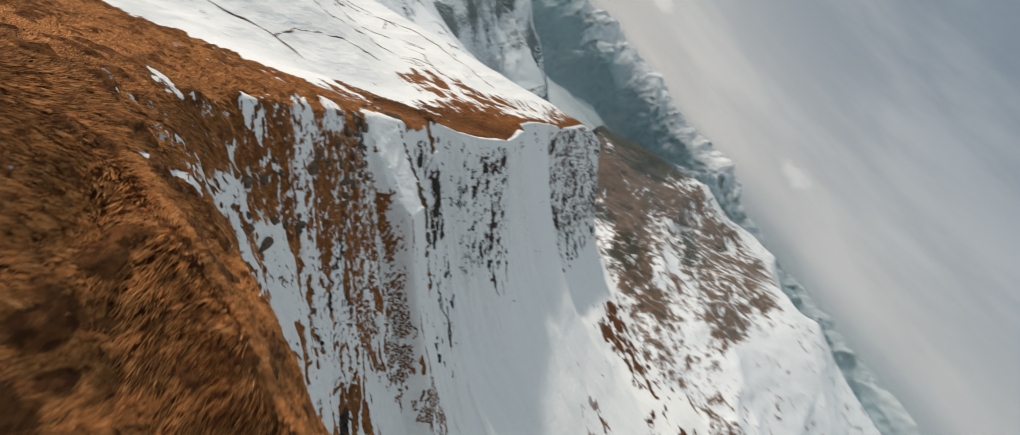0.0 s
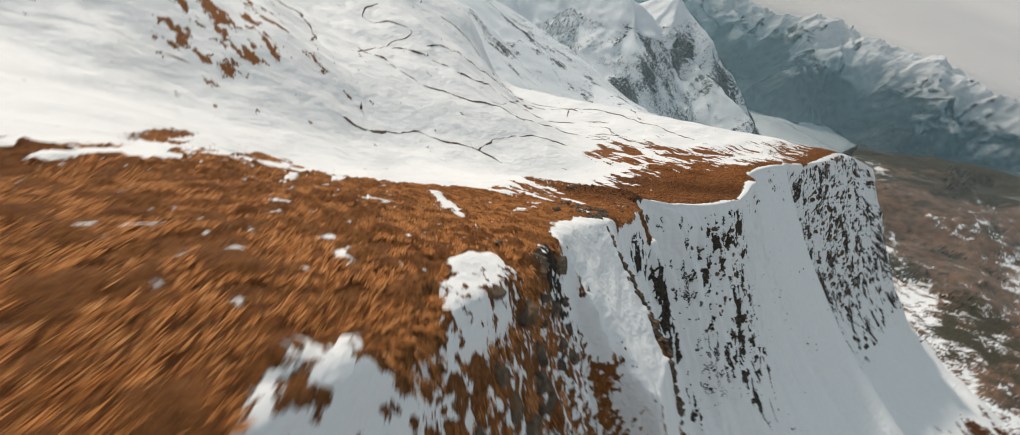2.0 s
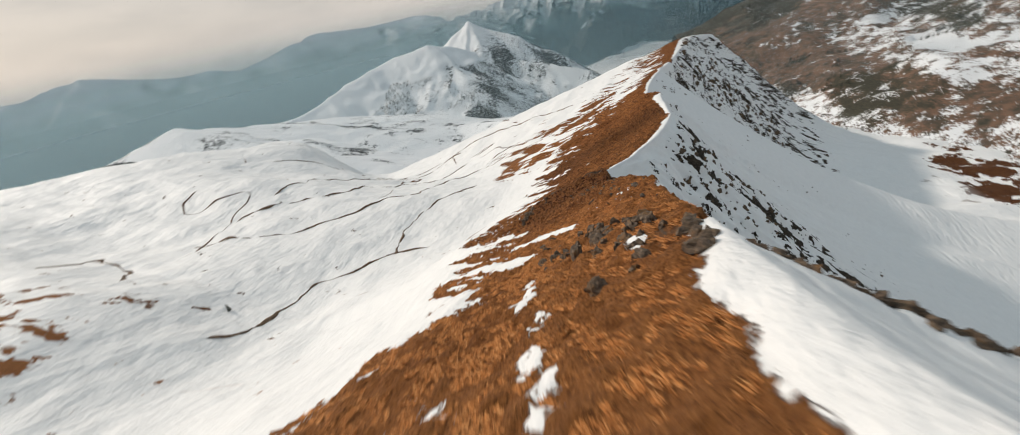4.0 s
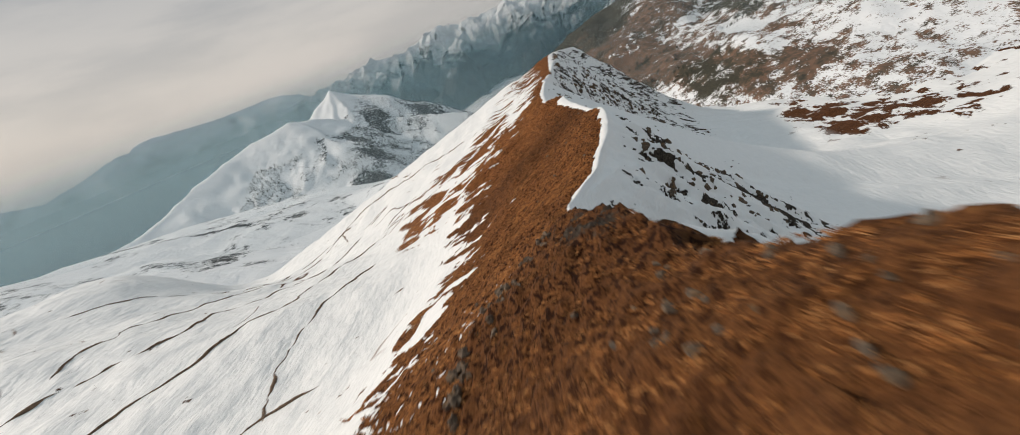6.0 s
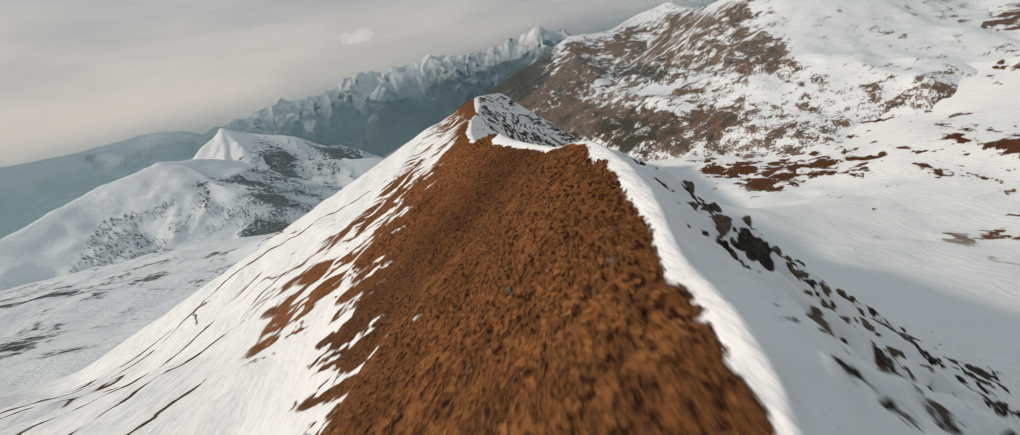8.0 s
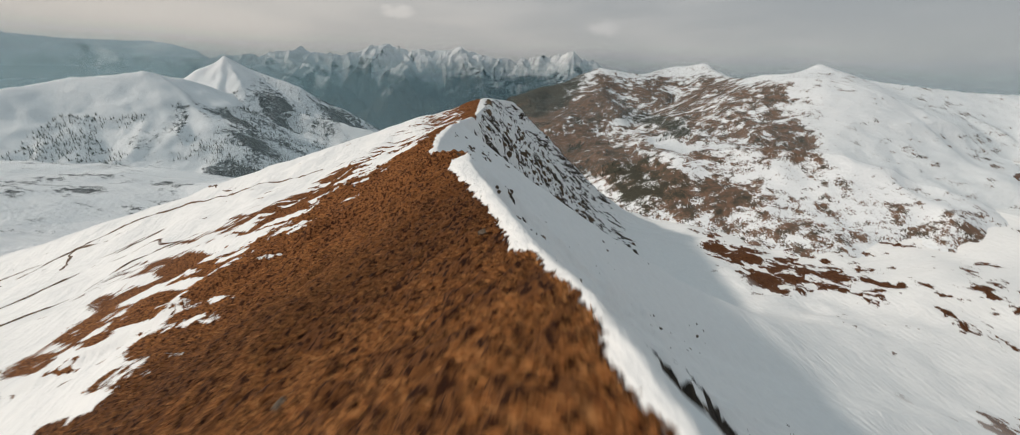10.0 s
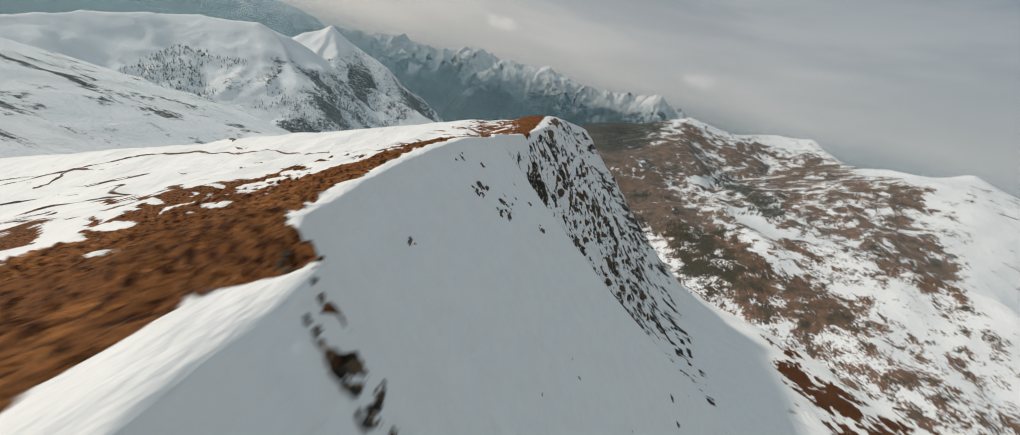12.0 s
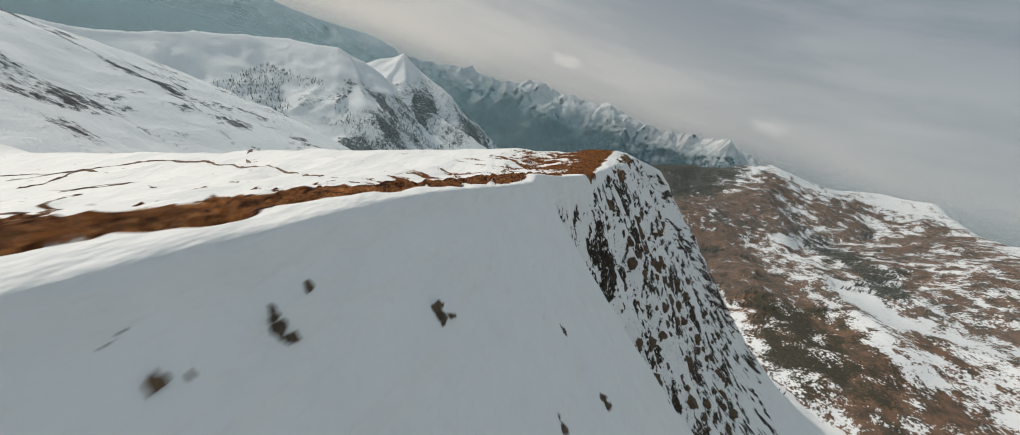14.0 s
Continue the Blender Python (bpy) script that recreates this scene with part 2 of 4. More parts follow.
    bowl = bowl + 6 * fbm(x / 90, y / 90, 4, 33) + 10 * fbm(x / 300, y / 300, 3, 34)
    zr = join(join(face, apron, 40), bowl, 60)
    return np.where(d < 0, zl, zr) - 0.0


def outcrop(d, y):
    """The dark, broken stretches of the crest: bare ground and rock between thin grass."""
    upper = bump(y + 0.9 * d, 76, 9) * sstep(-20, -14, d) * sstep(1.5, -1, d) * sstep(60, 72, y) * sstep(104, 96, y)
    lower = sstep(101, 108, y) * sstep(4, -4, y - 149 - 1.45 * d) * sstep(13, 10, d) * sstep(-24, -16, d)
    return np.clip(upper + lower, 0, 1)


def tone_of(d, y):
    """How far the grass colour is darkened, by place along the ridge."""
    return np.clip(0.4 * bump(y, 242, 22) * sstep(6, -4, d) - 0.35 * sstep(22, 12, y) - 0.4 * bump(y, 70, 40) * (d < 0) + 0.35 * outcrop(d, y) + 0.28 * sstep(98, 118, y) * sstep(262, 235, y) + 0.25 * sstep(300, 330, y) + 0.55 * sstep(110, 170, np.abs(d)), -0.5, 1.2)


def gap_shade_at(y):
    """How strongly painted shade in the gaps breaks the grass into separate tussocks."""
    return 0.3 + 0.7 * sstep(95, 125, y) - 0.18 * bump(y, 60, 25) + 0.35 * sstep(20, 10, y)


def cover(d, y, z):
    """Snow depth sign (above 0: snow) and how rocky the bare ground is."""
    x = crest_x(y) + d
    left, right = np.maximum(-d, 0), np.maximum(d, 0)
    fine = fbm(x / 2.6, y / 2.6, 4, 50)
    mid = fbm(x / 12, y / 12, 4, 52)
    big = fbm(x / 60, y / 60, 3, 53)
    # russet grass belt on the left flank, torn into streaks along its lower edge
    belt = curve_through([(-1500, 70), (0, 44), (33, 36), (50, 30), (76, 27), (105, 27), (130, 36), (160, 55), (195, 60), (226, 60), (245, 62), (257, 58), (275, 46), (300, 26), (320, 13), (350, 12), (400, 14), (430, 18), (500, 34), (560, 40), (4500, 40)], y)
    streaks = fbm(left / 17, (y - 0.55 * left) / 2.8, 4, 55)
    s_left = (left - belt) / 11 + (1.15 * mid + 1.7 * streaks + 0.5 * fine) * (0.15 + 0.85 * sstep(3, 12, left))
    s_left = np.minimum(s_left, 1.3)
    low = 1.5 * bump(left, 78, 36) * bump(y, 298, 34) + 0.9 * bump(left, 40, 12) * bump(y, 330, 30) + 0.8 * bump(left, 55, 22) * bump(y, 372, 40) + 0.75 * bump(left, 45, 30) * bump(y, 450, 60) + 1.35 * bump(left, 122, 34) * bump(y, 348, 24) + 0.7 * bump(left, 60, 30) * bump(y, 322, 20) + 1.2 * bump(left, 38, 14) * bump(y, 56, 13) + 1.3 * bump(left, 74, 18) * bump(y, 47, 8) + 0.8 * bump(left, 60, 25) * bump(y, 30, 10)
    s_left = s_left - 2.3 * low * sstep(-0.45, 0.35, streaks + 0.6 * mid)
    specks = sstep(0.70, 0.86, fbm(x / 0.75, y / 0.75, 3, 57)) * 1.25 * (0.62 * bump(y, 35, 30) + 0.8 * bump(y, 120, 35))
    s_left = np.maximum(s_left, specks * (1 - outcrop(d, y)) - 0.6) - 1.6 * outcrop(d, y)
    # right face
    lip = curve_through(LIP, y) + 0.5 * fbm(y / 4.0, 0 * y, 3, 59)
    edge = (d - lip) / 1.2 + 0.35 * fine
    ribs = fbm(y / 2.2, right / 13, 4, 60)
    blotch = fbm(y / 7, right / 9, 4, 61)
    bank = 1.6 * sstep(14.5, 10.5, y + 2.5 * mid) + 1.15 * bump(y - 0.35 * right, 39, 6.5) + 0.5 * bump(y - 0.45 * right, 46, 5) + 0.4 * bump(y - 0.55 * right, 58, 2.2) + 0.55 * bump(y, 25, 9) * sstep(9, 2, right) + 0.3 * sstep(50, 40, y)
    s_right = 0.95 - 2.0 * bank * sstep(-0.75, 0.15, 1.0 * ribs + 0.8 * blotch + 0.5 * bank - 0.35)
    s_right = np.maximum(s_right, 1.4 * sstep(0.55, 0.75, fbm(x / 1.6, y / 1.6, 4, 68)) - 0.5)
    mixed = 0.22 + 1.7 * fbm((y - 0.15 * right) / 1.0, right / 4.2, 4, 66) + 0.9 * blotch + 0.5 * ribs + 0.03 * right
    s_right = s_right + (np.minimum(s_right + 0.5, mixed) - s_right) * sstep(13, 16, y + 1.5 * mid) * sstep(60, 50, y - 0.3 * right)
    s_right = s_right + 1.5 * bump(y - 0.25 * right, 17, 4.0) * sstep(-0.7, 0.1, blotch + 0.6 * fine) - 0.45 * bump(y - 0.25 * right, 30, 7)
    s_right = s_right - 1.6 * sstep(15.5, 12.5, y + 1.6 * mid)
    crag = 0.55 * sstep(76, 92, y) * sstep(238, 215, y) + 0.22 * sstep(215, 238, y) * sstep(265, 250, y) + 0.3 * sstep(10, 22, y) * sstep(60, 50, y) + 0.3 * bump(y, 205, 18) + 0.55 * sstep(340, 372, y) + 0.55 * bump(y, 30, 12) + 0.55 * bump(y, 92, 14) + 0.35 * bump(y, 126, 18) + 1.05 * bump(y - 0.1 * right, 187, 13) + 0.08 * bump(y, 240, 26) + 0.34 * bump(y - 0.25 * right, 292, 22) * sstep(6, 14, right) + 0.3 * bump(y, 335, 20) * sstep(5, 12, right) + 0.55 * bump(y, 400, 26) + 1.5 * bump(y, 465, 55)
    rocks = fbm((y + 0.25 * right) / 1.5, right / 2.6, 4, 63) + 0.75 * fbm((y + 0.3 * right) / 6, right / 12, 3, 64)
    ledges = fbm((0.95 * right + 0.3 * y) / 2.3, (y - 0.3 * right) / 4.2, 5, 67, 0.62) + 0.75 * fbm(y / 9, right / 12, 3, 69)
    banded = np.clip(sstep(365, 392, y) + 0.25 * sstep(76, 84, y) * sstep(170, 145, y), 0, 1)
    rocks = rocks + (ledges + 0.1 + 0.16 * sstep(370, 400, y) - rocks) * banded
    strewn = fbm((y - 0.2 * right) / 9, right / 30, 3, 75)
    torn_rock = fbm((y + 0.1 * right) / 0.9, right / 2.4, 4, 76)
    rocks = rocks + (0.45 * torn_rock + 0.35 * strewn - 0.05) * sstep(72, 84, y) * sstep(372, 345, y) + (0.55 * torn_rock + 0.25 * strewn - 0.12) * sstep(345, 372, y)
    bare = 2.3 * crag * sstep(0.24, 0.52, rocks) * sstep(0.8, 5, right) * sstep(115 + 60 * sstep(340, 400, y), 40 + 65 * sstep(340, 400, y), right)
    bare = bare + 2.3 * bump(y + 0.62 * d, 269.0, 1.3) * sstep(-2.8, -1.6, d) * sstep(15, 9, right) * sstep(0.0, 0.4, fbm(x / 1.3, y / 1.3, 4, 74))
    clean = sstep(55.5, 58, y - 0.12 * right) * sstep(74.5, 73, y + 0.10 * right) * sstep(24, 18, right)
    s_right = np.minimum(s_right, 1.2 - bare)
    s_right = s_right + (1.2 - s_right) * clean
    rim_line = bump(y + 0.10 * right + 1.2 * fbm(right / 3.5, y / 3.5, 3, 73), 73.4, 0.5 + 0.06 * right) * sstep(0.5, 3, right) * sstep(42, 30, right)
    s_right = s_right - 2.4 * rim_line * sstep(-0.5, 0.1, ribs + 0.8 * fine)
    s = np.where(d < lip + 5, np.minimum(np.clip(edge, -9, 1.2), np.where(d > np.maximum(0.6, lip), s_right, 9)), s_right)
    s = np.where(d < lip, np.maximum(s_left, edge), s)
    pockets = 2.4 * bump(d + 0.4 * (y - 36), -0.6, 2.2) * bump(y, 35.5, 3.4) + 2.0 * bump(d, 2.2, 2.6) * bump(y, 28, 2.0) + 1.7 * bump(d, 1.2, 1.0) * bump(y, 20, 1.3) + 1.5 * bump(d, -0.8, 1.1) * bump(y, 14.0, 0.6)
    torn = 1.05 * sstep(0.22, 0.6, fbm(x / 1.2, y / 0.9, 4, 72, 0.6)) * sstep(9, 12, y) * sstep(23, 18, y) * sstep(-1.5, 0.5, d) * sstep(9, 5, d)
    s = np.maximum(s, torn - 0.75 + 0.35 * fine)
    streak = 2.0 * bump(d + 0.25 * (y - 70), -12, 1.3) * bump(y, 68, 10) + 1.9 * bump(d, -5, 1.1) * bump(y, 78, 3.5)
    pockets = pockets + streak
    s = np.maximum(s, np.minimum(pockets - 1.0 + 1.7 * fine * np.clip(pockets, 0, 1), 0.4))
    rocky = sstep(0.5, 4.0, right) * sstep(60, 80, y - 0.2 * right) + sstep(0.15, 0.45, blotch) * bump(y, 28, 10) * sstep(0.5, 4, right) + 0.9 * sstep(0.35, 0.6, mid + 0.3 * fine) * (left < 5) * bump(y, 118, 34)
    rocky = rocky * sstep(190, 110, right) * (1 - 0.75 * outcrop(d, y)) + 0.42 * sstep(0.0, 0.4, mid + 0.8 * fine) * outcrop(d, y)
    rocky = rocky + 0.8 * bump(y - 0.9 * d, 46, 4) * sstep(-1.5, 0, d) * sstep(9, 6, d)
    rocky = np.where(d < -30, 0.35 * sstep(60, 110, left), rocky)
    return s, np.clip(rocky, 0, 1)


def spaced(lo, dense, hi, steps, growth):
    """Positions from lo to hi: even over the dense stretches, widening outside them."""
    out = [dense[0]]
    for (end, gap) in zip(dense[1:], steps):
        n = max(1, round((end - out[-1]) / gap))
        out += list(np.linspace(out[-1], end, n + 1)[1:])
    gap, up = steps[-1], []
    at = out[-1]
    while at < hi:
        gap *= growth
        at += gap
        up.append(at)
    gap, down, at = steps[0], [], out[0]
    while at > lo:
        gap *= growth
        at -= gap
        down.append(at)
    return np.array(down[::-1] + out + up)


def sheet(name, X, Y, Z, material, attrs=(), smooth=True):
    """One mesh over a grid of places."""
    r, c = X.shape
    me = bpy.data.meshes.new(name)
    me.vertices.add(r * c)
    me.vertices.foreach_set("co", np.stack([X, Y, Z], -1).astype(np.float32).ravel())
    i = np.arange(r * c).reshape(r, c)
    quads = np.stack([i[:-1, :-1], i[:-1, 1:], i[1:, 1:], i[1:, :-1]], -1).reshape(-1, 4)
    me.loops.add(quads.size)
    me.loops.foreach_set("vertex_index", quads.ravel().astype(np.int32))
    me.polygons.add(len(quads))
    me.polygons.foreach_set("loop_start", np.arange(0, quads.size, 4, dtype=np.int32))
    me.polygons.foreach_set("use_smooth", np.full(len(quads), smooth))
    for key, values in dict(attrs).items():
        a = me.attributes.new(key, "FLOAT", "POINT")
        a.data.foreach_set("value", values.astype(np.float32).ravel())
    me.update(calc_edges=True)
    me.materials.append(material)
    return new(name, me)


# ---------------------------------------------------------------- materials
def material(name):
    m = bpy.data.materials.new(name)
    m.use_nodes = True
    t = m.node_tree
    t.nodes.clear()
    out = node(t, "ShaderNodeOutputMaterial")
    p = node(t, "ShaderNodeBsdfPrincipled")
    t.links.new(p.outputs[0], out.inputs["Surface"])
    return m, t, p


def place_of(t):
    return node(t, "ShaderNodeNewGeometry").outputs["Position"]


def ground_material():
    m, t, p = material("alpine_ground")
    pos = place_of(t)
    snow = node(t, "ShaderNodeAttribute", attribute_name="snow").outputs["Fac"]
    rocky = node(t, "ShaderNodeAttribute", attribute_name="rocky").outputs["Fac"]
    fine = fbm_node(t, pos, 1.6, 6.0, 0.65)
    blade = fbm_node(t, pos, 5.0, 5.0, 0.7)
    broad = fbm_node(t, pos, 0.09, 4.0, 0.55)
    grass = ramp(t, [(0.30, (0.085, 0.030, 0.010)), (0.42, (0.24, 0.090, 0.028)), (0.56, (0.46, 0.180, 0.054)), (0.75, (0.58, 0.27, 0.10))], blade).outputs[0]
    grass = mix(t, step(t, broad, 0.42, 0.66), grass, ramp(t, [(0.3, (0.16, 0.058, 0.019)), (0.7, (0.43, 0.165, 0.050))], fine).outputs[0])
    tone = node(t, "ShaderNodeAttribute", attribute_name="tone").outputs["Fac"]
    grass = mix(t, calc(t, "MULTIPLY", tone, 0.95, clamp=True), grass, ramp(t, [(0.3, (0.022, 0.009, 0.005)), (0.55, (0.095, 0.036, 0.014)), (0.75, (0.22, 0.09, 0.032))], blade).outputs[0])
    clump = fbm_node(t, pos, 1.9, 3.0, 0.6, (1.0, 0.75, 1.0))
    # Shade between tussocks, painted by darkening the grass colour in noise hollows.
    grass = mix(t, calc(t, "MULTIPLY", step(t, clump, 0.54, 0.40), node(t, "ShaderNodeAttribute", attribute_name="gap_shade").outputs["Fac"]), grass, mix(t, 1.0, grass, (0.20, 0.15, 0.13), "MULTIPLY"))
    rock = ramp(t, [(0.3, (0.020, 0.015, 0.012)), (0.52, (0.062, 0.046, 0.034)), (0.75, (0.17, 0.135, 0.10))], fine).outputs[0]
    bare = mix(t, step(t, calc(t, "ADD", rocky, calc(t, "MULTIPLY", calc(t, "SUBTRACT", fine, 0.5), 0.9)), 0.35, 0.65), grass, rock)
    white = mix(t, fbm_node(t, pos, 0.35, 4.0), (0.76, 0.75, 0.735), (0.84, 0.83, 0.815))
    amount = calc(t, "ADD", snow, calc(t, "MULTIPLY", calc(t, "SUBTRACT", fine, 0.5), 1.5))
    speck = node(t, "ShaderNodeAttribute", attribute_name="speck").outputs["Fac"]
    grain = calc(t, "SUBTRACT", fbm_node(t, pos, 1.5, 4.0, 0.6, (1.0, 1.0, 0.42)), 0.5)
    amount = calc(t, "ADD", amount, calc(t, "MULTIPLY", calc(t, "MULTIPLY", grain, speck), 5.0))
    amount = step(t, amount, -0.07, 0.07)
    flat = node(t, "ShaderNodeAttribute", attribute_name="plateau").outputs["Fac"]
    bend = calc(t, "ABSOLUTE", calc(t, "SUBTRACT", fbm_node(t, pos, 0.007, 2.5, 0.45), 0.5))
    banks = calc(t, "MULTIPLY", step(t, bend, 0.004, 0.001), step(t, fbm_node(t, pos, 0.021, 3.0), 0.52, 0.60))
    amount = calc(t, "SUBTRACT", amount, calc(t, "MULTIPLY", banks, flat), clamp=True)
    tufty = node(t, "ShaderNodeAttribute", attribute_name="tufty").outputs["Fac"]
    clumps = calc(t, "ADD", fbm_node(t, pos, 0.075, 7.0, 0.66, (1.0, 1.6, 1.0)), calc(t, "MULTIPLY", tufty, 0.17))
    amount = calc(t, "SUBTRACT", amount, step(t, clumps, 0.668, 0.69), clamp=True)
    bowl = node(t, "ShaderNodeAttribute", attribute_name="bowl").outputs["Fac"]
    patches = calc(t, "ADD", fbm_node(t, pos, 0.055, 8.0, 0.68), calc(t, "MULTIPLY", calc(t, "SUBTRACT", fbm_node(t, pos, 0.008, 2.0), 0.5), 0.75))
    amount = calc(t, "SUBTRACT", amount, calc(t, "MULTIPLY", step(t, calc(t, "MULTIPLY_ADD", bowl, 0.10, patches), 0.688, 0.70), bowl), clamp=True)
    t.links.new(mix(t, amount, bare, white), p.inputs["Base Color"])
    t.links.new(calc(t, "MULTIPLY_ADD", amount, -0.3, 0.92), p.inputs["Roughness"])
    p.inputs["Specular IOR Level"].default_value = 0.2
    rough = calc(t, "MULTIPLY", blade, calc(t, "SUBTRACT", 1.0, amount))
    drift = fbm_node(t, pos, 0.32, 4.0, 0.55, (1.0, 0.45, 1.0))
    relief = calc(t, "ADD", calc(t, "MULTIPLY", rough, 0.55), calc(t, "MULTIPLY_ADD", calc(t, "MULTIPLY", fbm_node(t, pos, 0.035, 2.5, 0.5), flat), 6.0, calc(t, "MULTIPLY_ADD", drift, 0.9, calc(t, "MULTIPLY", fine, 0.10))))
    b = node(t, "ShaderNodeBump", {"Strength": 1.0, "Distance": 1.1})
    t.links.new(relief, b.inputs["Height"])
    t.links.new(b.outputs[0], p.inputs["Normal"])
    return m


def slope_material(name, snow_line, bare_stops, tree=0.0, patch=0.012, sharp=0.05, snow_col=(0.82, 0.83, 0.84), speckle=0.5, blotch=1.6):
    """Distant mountainside: snow broken by bare ground, more bare where it is steep or low."""
    m, t, p = material(name)
    geo = node(t, "ShaderNodeNewGeometry")
    pos = geo.outputs["Position"]
    sep = node(t, "ShaderNodeSeparateXYZ")
    t.links.new(geo.outputs["Normal"], sep.inputs[0])
    psep = node(t, "ShaderNodeSeparateXYZ")
    t.links.new(pos, psep.inputs[0])
    broken = fbm_node(t, pos, patch, 8.0, 0.68)
    fine = fbm_node(t, pos, patch * 9, 5.0, 0.65)
    bare_attr = node(t, "ShaderNodeAttribute", attribute_name="bare").outputs["Fac"]
    value = calc(t, "ADD", calc(t, "MULTIPLY", calc(t, "SUBTRACT", broken, 0.5), blotch), calc(t, "MULTIPLY", calc(t, "SUBTRACT", fine, 0.5), speckle))
    value = calc(t, "ADD", value, calc(t, "MULTIPLY", calc(t, "SUBTRACT", 0.8, sep.outputs["Z"]), 0.5))
    value = calc(t, "ADD", value, bare_attr)
    amount = step(t, value, snow_line - sharp, snow_line + sharp)
    bare = ramp(t, bare_stops, fbm_node(t, pos, patch * 1.7, 6.0, 0.6)).outputs[0]
    wood = node(t, "ShaderNodeAttribute", attribute_name="wooded").outputs["Fac"]
    edge = step(t, calc(t, "MULTIPLY_ADD", calc(t, "SUBTRACT", fine, 0.5), 1.6, calc(t, "MULTIPLY_ADD", calc(t, "SUBTRACT", broken, 0.5), 1.6, wood)), 0.46, 0.6)
    bare = mix(t, edge, bare, ramp(t, [(0.35, (0.030, 0.032, 0.026)), (0.65, (0.075, 0.066, 0.046))], fine).outputs[0])
    amount = calc(t, "MAXIMUM", amount, calc(t, "MULTIPLY", edge, 0.94))
    t.links.new(mix(t, amount, snow_col, bare), p.inputs["Base Color"])
    p.inputs["Roughness"].default_value = 0.85
    p.inputs["Specular IOR Level"].default_value = 0.15
    b = node(t, "ShaderNodeBump", {"Strength": 0.7, "Distance": 5.0})
    t.links.new(broken, b.inputs["Height"])
    t.links.new(b.outputs[0], p.inputs["Normal"])
    return m


GROUND = ground_material()
DOME = slope_material("wooded_snow_slope", 0.33, [(0.35, (0.040, 0.046, 0.048)), (0.6, (0.085, 0.085, 0.084)), (0.75, (0.17, 0.16, 0.15))], patch=0.11, sharp=0.16, snow_col=(0.84, 0.84, 0.84))
SPUR = slope_material("brown_spur_slope", 0.10, [(0.32, (0.055, 0.052, 0.040)), (0.44, (0.105, 0.078, 0.058)), (0.60, (0.19, 0.112, 0.076)), (0.75, (0.14, 0.12, 0.085))], patch=0.06, sharp=0.04, snow_col=(0.75, 0.76, 0.77), speckle=1.9, blotch=3.2)
RANGE = slope_material("far_range_slope", 0.05, [(0.35, (0.035, 0.045, 0.045)), (0.6, (0.09, 0.095, 0.09))], patch=0.03, sharp=0.08, snow_col=(0.76, 0.76, 0.76))
HAZY = slope_material("hazy_range_slope", 0.12, [(0.35, (0.045, 0.06, 0.06)), (0.6, (0.10, 0.11, 0.10))], patch=0.008, sharp=0.15, snow_col=(0.75, 0.76, 0.77))

# ---------------------------------------------------------------- ground sheet
ys = spaced(-1400, [-40, 4, 54, 345, 500, 560], 4700, [0.7, 0.36, 0.5, 0.7, 1.2], 1.055)
ds = spaced(-4600, [-40, 45], 4600, [0.45], 1.04)
D, Y = np.meshgrid(ds, ys)
Z = height(D, Y)
S, K = cover(D, Y, Z)
near = sstep(120, 40, np.abs(D))
Z = Z + near * (np.clip(S, -0.3, 0.5) * 0.55 + np.where(S < 0, (0.62 + 0.12 * outcrop(D, Y)) * (1.5 * np.abs(fbm((D + crest_x(Y)) / 1.7, Y / 1.7, 3, 70, 0.6)) - 0.45), 0.05 * fbm(D / 2.5, Y / 2.5, 2, 71)))
ground = sheet("ground", crest_x(Y) + D, Y, Z, GROUND, {"snow": S, "rocky": K, "plateau": sstep(-75, -120, D), "bowl": sstep(190, 270, D) * (1 + 0.8 * sstep(370, 480, Y)), "tufty": np.where(D < 0, bump(crest_x(Y) + D, -260, 75) * bump(Y, 60, 48) - 0.35 * sstep(-60, -20, D), -1.0), "tone": tone_of(D, Y), "gap_shade": gap_shade_at(Y), "speck": 1.25 * sstep(8, 13, Y) * sstep(58, 46, Y - 0.3 * D) * sstep(-2.0, 1.5, D) * sstep(34, 22, D) + 0.45 * sstep(74, 84, Y) * sstep(262, 245, Y) * sstep(1.0, 5.0, D) * sstep(90, 50, D) + 1.2 * sstep(345, 380, Y) * sstep(1.0, 5.0, D) * sstep(150, 100, D)})
tagged(ground, "snowy alpine ridge with russet grass and dark rock bands", "mountain ground", kind="structure")


